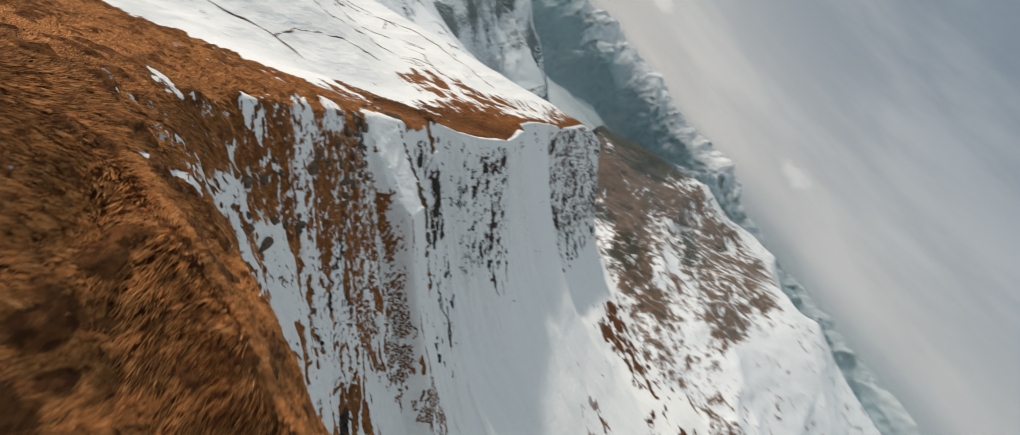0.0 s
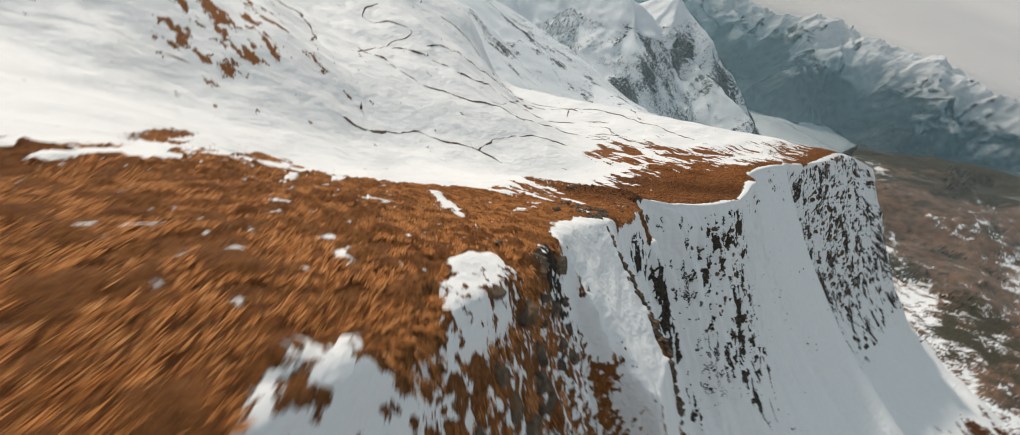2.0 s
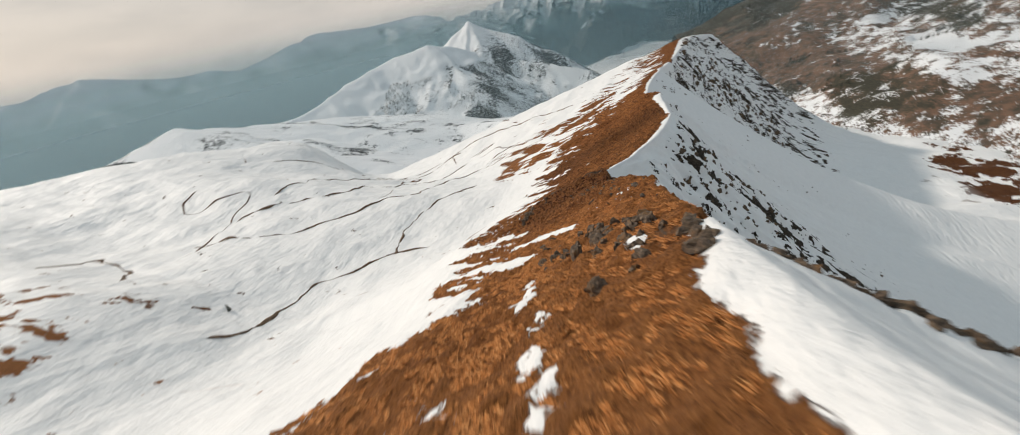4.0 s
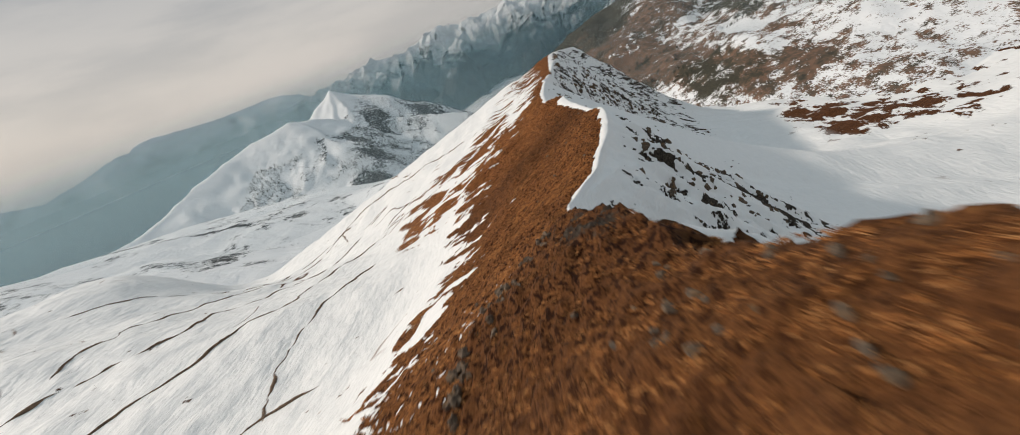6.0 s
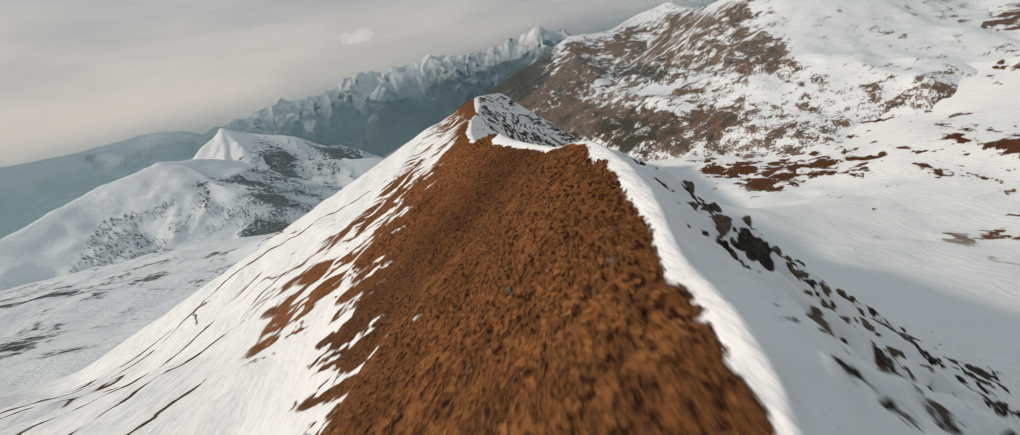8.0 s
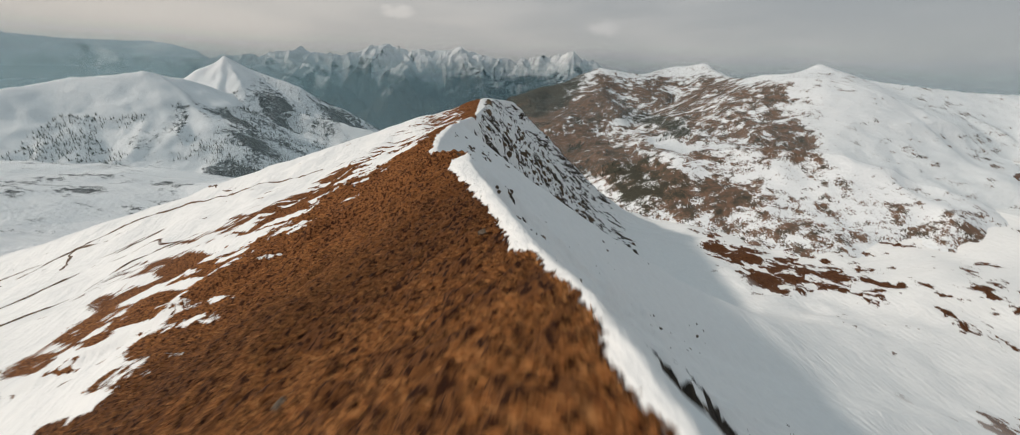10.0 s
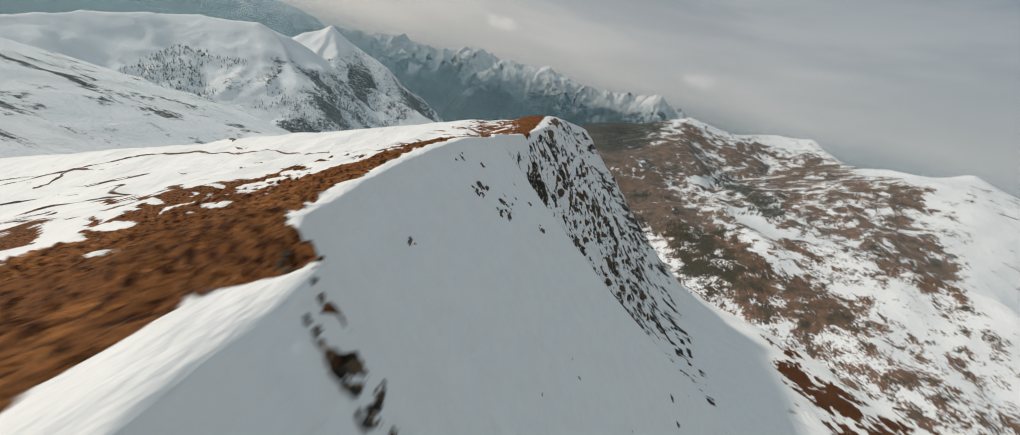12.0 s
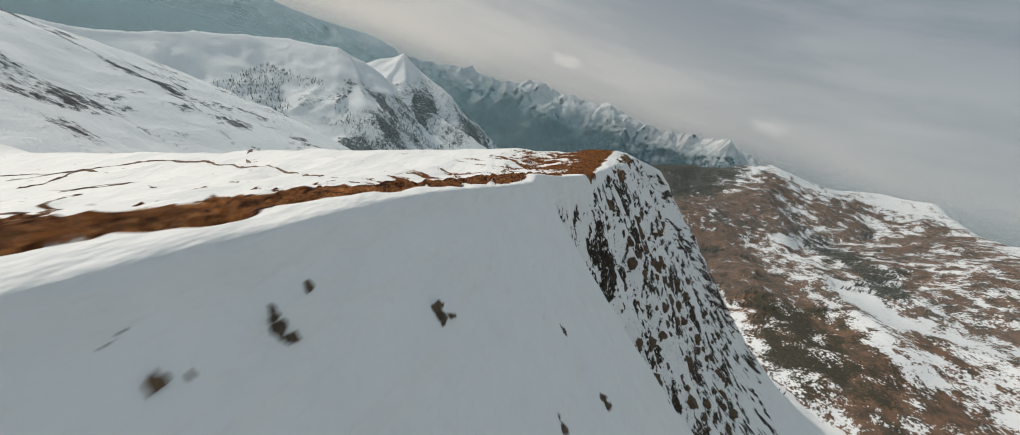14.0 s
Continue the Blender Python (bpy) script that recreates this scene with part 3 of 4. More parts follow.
# ---------------------------------------------------------------- mountains
def mountain(name, ridges, box, gap, mat, label, seed, slope=0.6, power=1.0, rough=0.25, scale=120.0, bare=None, broken=0.03, wooded=None, warp=0.14, craggy=False):
    """A mountain under ridge lines, each a list of (x, y, z)."""
    x0, y0, x1, y1 = box
    X, Y = np.meshgrid(np.arange(x0, x1, gap), np.arange(y0, y1, gap))
    wx, wy = X + scale * warp * fbm(X / scale, Y / scale, 4, seed + 7), Y + scale * warp * fbm(X / scale, Y / scale, 4, seed + 8)
    Z = np.full(X.shape, -2000.0)
    along, off = np.zeros(X.shape), np.zeros(X.shape)
    for n, line in enumerate(ridges):
        run = 137.0 * n
        for (ax, ay, az), (bx, by, bz) in zip(line, line[1:]):
            ux, uy = bx - ax, by - ay
            t = np.clip(((wx - ax) * ux + (wy - ay) * uy) / (ux * ux + uy * uy), 0, 1)
            far = np.hypot(wx - ax - t * ux, wy - ay - t * uy)
            side = np.sign((wx - ax) * uy - (wy - ay) * ux)
            here = az + (bz - az) * t - slope * far**power * 100 ** (1 - power)
            won = here > Z
            along = np.where(won, run + t * math.hypot(ux, uy) + 60 * np.arctan2(wy - ay - t * uy, wx - ax - t * ux) * (far > 1), along)
            off = np.where(won, far * side, off)
            Z = smax(Z, here, 6.0)
            run += math.hypot(ux, uy)
    far = np.abs(off)
    deep = np.clip(far / (2.2 * scale), broken, 1.0)
    ribs = ridged(along / (0.55 * scale) + 0.15 * fbm(X / scale, Y / scale, 2, seed + 3), off / (2.6 * scale), 4, seed, 0.55) - 0.4
    crumple = ridged(wx / (0.8 * scale), wy / (0.8 * scale), 6, seed + 20, 0.55) - 0.45
    Z = Z + rough * scale * deep * (0.62 * ribs + 0.45 * crumple)
    ob = sheet(name, X, Y, Z, mat, {"wooded": wooded(X, Y, Z) if wooded else np.zeros_like(Z), "bare": bare(X, Y, Z, ribs) if bare else np.zeros_like(Z)}, not craggy)
    tagged(ob, label, "mountain", kind="structure")
    return X, Y, Z


def sight(eye, az, el, dist):
    a = radians(az)
    return (eye[0] + dist * math.sin(a), eye[1] + dist * math.cos(a), eye[2] + dist * math.tan(radians(el)))


E11 = (-21, 225, -79)
dome_line = [sight(E11, *p) for p in ((-95, -6.5, 1500), (-75, -6.2, 1350), (-64, -7.2, 1300), (-56, -7.0, 1310), (-51, -5.7, 1350), (-47.7, -4.8, 1380), (-43.7, -3.7, 1420), (-39.2, -2.8, 1430), (-34, -2.1, 1420), (-31, -2.9, 1440), (-27, -4.5, 1500), (-22, -6.5, 1480), (-16, -8.2, 1420), (-9, -10.5, 1350))]
dome_spur = [sight(E11, *p) for p in ((-33, -2.3, 1420), (-30.5, -6.5, 1260), (-28.5, -12.0, 1130), (-27, -16.0, 1050))]
dome_grid = mountain("mountain_dome", [dome_line, dome_spur], (-2000, 250, 300, 2300), 7, DOME, "snowy domed mountain with thin woods on its flank", 200, 0.60, 1.0, 0.23, 110,
         lambda X, Y, Z, R: (0.36 + 0.62 * R + 0.22 * fbm(X / 60, Y / 60, 4, 208)) * sstep(-900, -600, X + 60 * fbm(X / 120, Y / 120, 3, 209)) * sstep(-150, -235, Z) - 0.14 + 0.16 * R + 0.10 * fbm(X / 45, Y / 45, 4, 207))
E12 = (-15, 271, -85)
apron_line = [sight(E12, *p) for p in ((-75, -3.0, 950), (-66, -5.9, 1020), (-62, -7.0, 1050), (-58.5, -7.8, 1060), (-56.5, -8.7, 1060), (-53, -10.8, 1040), (-50, -12.6, 1020), (-45.8, -13.9, 980), (-42.4, -14.6, 920), (-37.8, -15.2, 860), (-31, -16.2, 760), (-27.6, -16.9, 680), (-24, -19, 580))]
apron_grid = mountain("mountain_apron", [apron_line], (-1300, 420, -60, 1500), 7, DOME, "long open snow slope below the domed mountain", 230, 0.27, 1.0, 0.07, 80,
         lambda X, Y, Z, R: 0.14 + 0.34 * R + 0.40 * fbm(X / 40, Y / 40, 5, 238) + 0.55 * bump((Y - 790) - 0.37 * (X + 830) + 14 * fbm(X / 50, Y / 50, 3, 239), 0, 9) * sstep(-970, -930, X) * sstep(-690, -740, X))
peak_line = [sight(E11, *p) for p in ((-30.5, -2.6, 1640), (-29.0, -1.8, 1640), (-26.5, -0.35, 1640), (-24.6, -1.6, 1620), (-21.5, -2.9, 1600), (-19.3, -3.8, 1580), (-15.5, -6.2, 1560), (-12.5, -8.0, 1540), (-8.0, -11.0, 1500))]
peak_rib = [sight(E11, *p) for p in ((-26.5, -0.35, 1640), (-25.8, -4.0, 1500), (-24.5, -9.0, 1380))]
mountain("mountain_peak", [peak_line, peak_rib], (-1300, 1350, 150, 2250), 7, DOME, "pointed snow peak with a smooth white side", 260, 0.72, 1.0, 0.34, 95,
         lambda X, Y, Z, R: (0.36 + 0.6 * R) * sstep(-120, -230, Z) * sstep(-760, -640, X) - 0.25 * sstep(-660, -760, X) + 0.12 * sstep(-700, -660, X))
E10 = (-26.6, 206, -77)


def brown_side(X, Y):
    """The dry western part of the spur, cut off by a straight edge from the snowy part."""
    return sstep(-24, 24, ((Y - 523) - 1.99 * (X - 447)) / 2.2 + 22 * fbm(X / 45, Y / 45, 4, 321))


def spur_bare(X, Y, Z, R):
    dry = brown_side(X, Y)
    slope = dry * sstep(-208, -190, Z) * sstep(-78, -108, Z)
    strip = dry * bump(Z + 10 * fbm(X / 60, Y / 60, 3, 322), -187, 9) * bump(X, 352, 70)
    heath = dry * sstep(-203, -212, Z) * sstep(-246, -236, Z) * sstep(530, 590, Y)
    return -0.02 + 0.44 * slope - 0.6 * strip + 0.42 * heath + 0.16 * sstep(-200, -216, Z) + 0.2 * sstep(330, 270, X) * sstep(680, 780, Y) + 0.20 * fbm(X / 80, Y / 80, 5, 308) + 0.16 * fbm(X / 24, Y / 24, 3, 323) + 0.26 * R - 0.24 * (1 - dry) * sstep(-200, -175, Z)


def spur_wood(X, Y, Z):
    torn = 0.5 * fbm(X / 60, Y / 45, 4, 318)
    low = 0.75 * bump(X, 285, 75) * bump(Y, 650, 70) * sstep(-195, -206, Z) + 0.6 * bump(Z, -172, 9) * bump(X, 400, 70) * sstep(690, 740, Y)
    return 0.9 * sstep(430, 300, X) * sstep(1000, 1180, Y) + 0.3 * sstep(340, 260, X) * sstep(700, 820, Y) + low + torn * sstep(560, 640, Y) * sstep(-120, -160, Z)


spur_line = [sight(E10, *p) for p in ((10, -8.5, 1250), (14, -5.7, 1150), (16.9, -4, 1120), (20.5, -1.8, 1080), (23.5, 0, 1050), (29.5, -0.6, 1080), (33.5, 0.6, 1150), (36.6, 1.1, 1150), (40.2, -0.6, 1050), (44.9, 0, 950), (48.7, 0.3, 900), (50.4, 1.4, 880), (54, -0.1, 950), (63.7, -0.8, 1100), (75, 2, 1150), (95, 6, 1200), (125, 10, 1200))]
spur_grid = mountain("mountain_spur", [spur_line, [sight(E10, 46.9, -1, 930), sight(E10, 44, -8, 720), sight(E10, 40, -14, 560)]], (60, -900, 1700, 1900), 7, SPUR, "brown and snow-streaked mountain spur across the valley", 300, 0.42, 1.0, 0.22, 170,
         spur_bare, 0.03, spur_wood)
EM = (-30, 180, -75)


def jagged(line, every, jump, seed):
    """A crest line broken into small teeth and notches."""
    rnd = random.Random(seed)
    out = [line[0]]
    for a, c in zip(line, line[1:]):
        n = max(1, round(math.dist(a[:2], c[:2]) / every))
        for k in range(1, n + 1):
            f = k / n
            out.append((a[0] + (c[0] - a[0]) * f + rnd.uniform(-30, 30), a[1] + (c[1] - a[1]) * f + rnd.uniform(-30, 30), a[2] + (c[2] - a[2]) * f + rnd.uniform(-1, 0.45) * jump))
    return out


def buttresses(crest, eye, step_by, drop, seed):
    """Side ridges of uneven length that fall from a crest towards the valley and fork."""
    rnd = random.Random(seed)
    out, k = [], 1
    while k < len(crest):
        x, y, z = crest[k]
        gone = math.hypot(eye[0] - x, eye[1] - y)
        ux, uy = (eye[0] - x) / gone, (eye[1] - y) / gone
        w = rnd.uniform(0.35, 1.35)
        line = [(x, y, z - 12 - 20 * rnd.random())]
        for share in (0.34, 0.72, 1.2):
            s = rnd.uniform(-0.6, 0.6)
            px, py, pz = line[-1]
            go = 300 * w * rnd.uniform(0.7, 1.3)
            line.append((px + go * (ux - s * uy), py + go * (uy + s * ux), z - share * drop * w * rnd.uniform(0.85, 1.15)))
        out.append(line)
        mx, my, mz = line[1]
        s = rnd.choice((-1, 1)) * rnd.uniform(0.5, 0.9)
        out.append([(mx, my, mz), (mx + 260 * w * (ux - s * uy), my + 260 * w * (uy + s * ux), mz - 0.45 * drop * w)])
        k += rnd.randint(1, 2 * step_by)
    return out


range_line = jagged([sight(EM, *p) for p in ((-30, -1.5, 3700), (-22.7, 0.5, 3700), (-19, 1.2, 3700), (-12.6, 1.2, 3700), (-7, 2.0, 3700), (0, 1.9, 3700), (5.4, 2.2, 3700), (9.4, 1.2, 3700), (14, 1.2, 3700), (19.1, 1.9, 3700), (24, 0.5, 3700), (32, -0.8, 3700), (50, -0.3, 3700), (80, 0.6, 3700))], 110, 42, 5)
mountain("backdrop_range", [range_line] + buttresses(range_line, EM, 3, 330, 6), (-2300, 2100, 3900, 4250), 13, RANGE, "distant rocky mountain range with snowy crests", 400, 0.85, 1.0, 0.72, 170,
         lambda X, Y, Z, R: 0.95 * sstep(0, -440, Z) - 0.40 + 0.60 * R + 0.34 * fbm(X / 90, Y / 90, 5, 408), 0.3, None, 0.4, True)
left_line = jagged([sight(EM, *p) for p in ((-100, 0.5, 3600), (-85, 0.4, 3600), (-77, 0.8, 3600), (-71, 1.6, 3600), (-66, 1.3, 3600), (-61, -0.1, 3600), (-55, -0.4, 3600), (-49, 1.0, 3700), (-44, 1.4, 4000), (-35, 1.0, 4200), (-28, 0.4, 4200))], 160, 36, 9)
mountain("backdrop_hazy_range", [left_line] + buttresses(left_line, EM, 2, 330, 12), (-4600, -900, -1400, 4400), 20, HAZY, "pale blue hazy mountain range in the distance", 500, 0.8, 1.0, 0.28, 320,
         lambda X, Y, Z, R: 0.9 * sstep(60, -380, Z) - 0.35 + 0.3 * R + 0.16 * fbm(X / 180, Y / 180, 4, 508), 0.08, None, 0.14, True)


# ---------------------------------------------------------------- painted haze sheets in the valleys
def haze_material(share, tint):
    m = bpy.data.materials.new("painted_haze")
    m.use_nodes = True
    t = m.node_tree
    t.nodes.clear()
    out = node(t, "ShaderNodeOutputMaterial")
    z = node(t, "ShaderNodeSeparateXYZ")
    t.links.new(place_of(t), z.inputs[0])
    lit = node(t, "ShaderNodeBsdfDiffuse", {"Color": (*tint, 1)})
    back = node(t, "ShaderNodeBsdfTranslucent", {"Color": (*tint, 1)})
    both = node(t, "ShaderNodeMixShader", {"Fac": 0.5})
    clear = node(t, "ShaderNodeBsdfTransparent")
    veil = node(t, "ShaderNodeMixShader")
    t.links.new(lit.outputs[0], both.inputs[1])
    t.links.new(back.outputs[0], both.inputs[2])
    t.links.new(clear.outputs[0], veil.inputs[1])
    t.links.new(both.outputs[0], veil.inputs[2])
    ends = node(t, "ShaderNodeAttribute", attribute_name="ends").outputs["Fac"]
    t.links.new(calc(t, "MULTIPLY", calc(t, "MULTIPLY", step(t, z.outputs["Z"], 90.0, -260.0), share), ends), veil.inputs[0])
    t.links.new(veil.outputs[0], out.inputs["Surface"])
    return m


# Curved see-through sheets, added to paint haze over the slopes behind them.
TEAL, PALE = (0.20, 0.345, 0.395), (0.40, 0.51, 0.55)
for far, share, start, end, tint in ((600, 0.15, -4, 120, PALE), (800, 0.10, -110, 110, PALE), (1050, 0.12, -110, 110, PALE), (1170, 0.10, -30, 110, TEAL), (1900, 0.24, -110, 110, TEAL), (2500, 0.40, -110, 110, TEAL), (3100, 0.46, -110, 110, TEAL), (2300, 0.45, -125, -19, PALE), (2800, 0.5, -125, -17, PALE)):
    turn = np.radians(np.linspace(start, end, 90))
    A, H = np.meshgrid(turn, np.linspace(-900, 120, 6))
    veil = sheet("haze_sheet", 20 + far * np.sin(A), 180 + far * np.cos(A), H, haze_material(share, tint), {"ends": sstep(0, 0.3, (end - np.degrees(A)) / 60) * sstep(0, 0.3, (np.degrees(A) - start) / 60)})
    tagged(veil, "thin tinted sheet painting blue haze over the valley", "haze", kind="structure")


# ---------------------------------------------------------------- grass tussocks
def grass_material():
    m, t, p = material("dry_tussock_grass")
    geo = node(t, "ShaderNodeNewGeometry")
    rnd = geo.outputs["Random Per Island"]
    gap_shade = node(t, "ShaderNodeAttribute", attribute_name="gap_shade").outputs["Fac"]
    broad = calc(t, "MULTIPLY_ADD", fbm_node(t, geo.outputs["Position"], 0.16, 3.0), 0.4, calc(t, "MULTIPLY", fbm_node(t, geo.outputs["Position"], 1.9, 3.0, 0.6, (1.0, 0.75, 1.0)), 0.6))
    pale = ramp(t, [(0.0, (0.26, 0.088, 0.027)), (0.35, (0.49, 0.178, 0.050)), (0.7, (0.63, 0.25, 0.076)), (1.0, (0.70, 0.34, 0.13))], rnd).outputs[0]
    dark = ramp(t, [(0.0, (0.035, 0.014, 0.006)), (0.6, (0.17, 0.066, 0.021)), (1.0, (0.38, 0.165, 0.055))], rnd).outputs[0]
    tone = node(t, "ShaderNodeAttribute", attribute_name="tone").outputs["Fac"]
    # Blades in the same hollows go dark: tussock shade put into their colour.
    base = mix(t, calc(t, "MULTIPLY", step(t, broad, 0.54, 0.43), gap_shade, clamp=True), pale, dark)
    toned = ramp(t, [(0.0, (0.032, 0.012, 0.006)), (0.6, (0.105, 0.040, 0.014)), (1.0, (0.25, 0.11, 0.040))], rnd).outputs[0]
    t.links.new(mix(t, calc(t, "MULTIPLY", tone, 1.0, clamp=True), base, toned), p.inputs["Base Color"])
    p.inputs["Roughness"].default_value = 0.8
    p.inputs["Specular IOR Level"].default_value = 0.15
    return m


def tussocks(name, d, y, size, label, seed):
    """Tufts of bent dry grass, joined into one mesh."""
    rng = np.random.default_rng(seed)
    n, blades = len(d), 8
    x, z = crest_x(y) + d, height(d, y)
    e = 0.6
    gx = (height(d + e, y) - height(d - e, y)) / (2 * e)
    gy = (height(d, y + e) - height(d, y - e)) / (2 * e)
    fall = -np.stack([gx, gy], -1)
    fall /= np.maximum(np.linalg.norm(fall, axis=1, keepdims=True), 0.3)
    a = rng.uniform(0, 2 * np.pi, (n, blades))
    s = size[:, None] * rng.uniform(0.7, 1.25, (n, blades))
    out = np.stack([np.cos(a), np.sin(a)], -1)
    base = np.stack([x, y], -1)[:, None] + out * 0.18 * s[..., None]
    side = np.stack([-out[..., 1], out[..., 0]], -1) * (0.095 * s)[..., None]
    tip = base + out * (0.26 * s)[..., None] + fall[:, None] * (0.62 * s)[..., None]
    lean = (fall[:, None] * (0.62 * s)[..., None] + out * (0.26 * s)[..., None])
    zb = z[:, None] - 0.12 * size[:, None] + (base[..., 0] - x[:, None]) * gx[:, None] + (base[..., 1] - y[:, None]) * gy[:, None]
    zt = zb + 0.46 * s + 0.92 * (lean[..., 0] * gx[:, None] + lean[..., 1] * gy[:, None])
    v = np.stack([np.concatenate([base - side, zb[..., None]], -1), np.concatenate([base + side, zb[..., None]], -1), np.concatenate([tip, zt[..., None]], -1)], 2).reshape(-1, 3)
    me = bpy.data.meshes.new(name)
    me.vertices.add(len(v))
    me.vertices.foreach_set("co", v.astype(np.float32).ravel())
    me.loops.add(len(v))
    me.loops.foreach_set("vertex_index", np.arange(len(v), dtype=np.int32))
    me.polygons.add(len(v) // 3)
    me.polygons.foreach_set("loop_start", np.arange(0, len(v), 3, dtype=np.int32))
    a = me.attributes.new("tone", "FLOAT", "POINT")
    a.data.foreach_set("value", np.repeat(tone_of(d, y), 3 * blades).astype(np.float32))
    a = me.attributes.new("gap_shade", "FLOAT", "POINT")
    a.data.foreach_set("value", np.repeat(gap_shade_at(y), 3 * blades).astype(np.float32))
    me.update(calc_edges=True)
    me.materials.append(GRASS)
    return tagged(new(name, me), label, "grass", kind="stuff")


GRASS = grass_material()


def grassy(rng, count, d0, d1, y0, y1, limit=-0.12):
    d, y = rng.uniform(d0, d1, count), rng.uniform(y0, y1, count)
    s, k = cover(d, y, height(d, y))
    keep = (s < limit) & (fbm(d / 1.3, y / 1.3, 2, 95) > -0.25 - 2 * (y < 24)) & (k < 0.55 * rng.uniform(0.6, 1.2, count))
    return d[keep], y[keep]


rng = np.random.default_rng(8)
for d0, d1, y0, y1, count, big in ((-26, 24, -6, 62, 52000, 0.40), (-26, 12, 62, 160, 42000, 0.42), (-6, 22, -6, 17, 34000, 0.27), (-34, 2, 160, 262, 44000, 0.56), (-14, 2, 262, 350, 11000, 0.44), (-70, -26, 20, 300, 26000, 0.75), (24, 60, 0, 70, 4000, 0.8)):
    d, y = grassy(rng, count, d0, d1, y0, y1)
    tussocks("grass_tussocks", d, y, big * rng.uniform(0.6, 1.35, len(d)), "dry russet tussock grass on the ridge flank", 20 + count)


# ---------------------------------------------------------------- rocks
def rock_material():
    m, t, p = material("weathered_schist")
    geo = node(t, "ShaderNodeNewGeometry")
    pos = geo.outputs["Position"]
    n = node(t, "ShaderNodeSeparateXYZ")
    t.links.new(geo.outputs["Normal"], n.inputs[0])
    fine = fbm_node(t, pos, 2.2, 6.0, 0.65, (1, 1, 2.2))
    rock = ramp(t, [(0.3, (0.030, 0.021, 0.015)), (0.52, (0.105, 0.070, 0.045)), (0.72, (0.22, 0.15, 0.09))], fine).outputs[0]
    moss = mix(t, step(t, fbm_node(t, pos, 0.9, 4.0), 0.52, 0.68), rock, (0.16, 0.085, 0.035))
    t.links.new(moss, p.inputs["Base Color"])
    p.inputs["Roughness"].default_value = 0.85
    b = node(t, "ShaderNodeBump", {"Strength": 0.8, "Distance": 0.15})
    t.links.new(fine, b.inputs["Height"])
    t.links.new(b.outputs[0], p.inputs["Normal"])
    return m


ROCK = rock_material()


def rock_mesh(seed, size, levels=2):
    """An angular, faceted block."""
    rnd = random.Random(seed)
    bm = bmesh.new()
    bmesh.ops.create_icosphere(bm, subdivisions=levels, radius=1.0)
    cuts = [(Vector((rnd.gauss(0, 1), rnd.gauss(0, 1), rnd.gauss(0, 1))).normalized(), rnd.uniform(0.45, 0.85)) for _ in range(9)]
    off = Vector((rnd.uniform(-50, 50), rnd.uniform(-50, 50), rnd.uniform(-50, 50)))
    for v in bm.verts:
        p = v.co.copy()
        for way, far in cuts:
            over = p.dot(way) - far
            if over > 0:
                p -= way * over
        p *= 1 + 0.34 * noise.noise(p * 2.3 + off) + 0.20 * noise.noise(p * 5.5 + off)
        v.co = Vector((p.x * size[0], p.y * size[1], p.z * size[2]))
    me = bpy.data.meshes.new("rock")
    bm.to_mesh(me)
    bm.free()
    me.materials.append(ROCK)
    return me


def on_ground(d, y):
    dd, yy = np.array([d]), np.array([y])
    return float(crest_x(yy)[0] + d), float(y), float(height(dd, yy)[0])


BOULDERS = [rock_mesh(70 + i, (random.uniform(0.8, 1.2), random.uniform(0.7, 1.1), random.uniform(0.5, 0.8))) for i in range(9)]
CRAGS = [rock_mesh(170 + i, (random.uniform(0.7, 1.0), random.uniform(0.9, 1.3), random.uniform(0.9, 1.4)), 3) for i in range(7)]


def put_rock(meshes, d, y, size, sink, label, group, rnd, name="boulder"):
    x, yy, z = on_ground(d, y)
    ob = new(name, rnd.choice(meshes))
    ob.matrix_world = Matrix.LocRotScale((x, yy, z + size * (0.35 - sink)), Euler((rnd.uniform(-0.5, 0.5), rnd.uniform(-0.5, 0.5), rnd.uniform(0, 6.3))), Vector((size, size, size)))
    return tagged(ob, label, "rock", group)


def rock_field(name, meshes, places, sink, label, rnd):
    """Many far crags, joined into one mesh."""
    verts, faces = [], []
    for d, y, size in places:
        me = rnd.choice(meshes)
        x, yy, z = on_ground(d, y)
        m = Matrix.LocRotScale((x, yy, z + size * (0.35 - sink)), Euler((rnd.uniform(-0.5, 0.5), rnd.uniform(-0.5, 0.5), rnd.uniform(0, 6.3))), Vector((size, size, size)))
        n = len(verts)
        verts += [tuple(m @ v.co) for v in me.vertices]
        faces += [tuple(n + i for i in p.vertices) for p in me.polygons]
    out = bpy.data.meshes.new(name)
    out.from_pydata(verts, [], faces)
    out.materials.append(ROCK)
    return tagged(new(name, out), label, "rocks", kind="stuff")


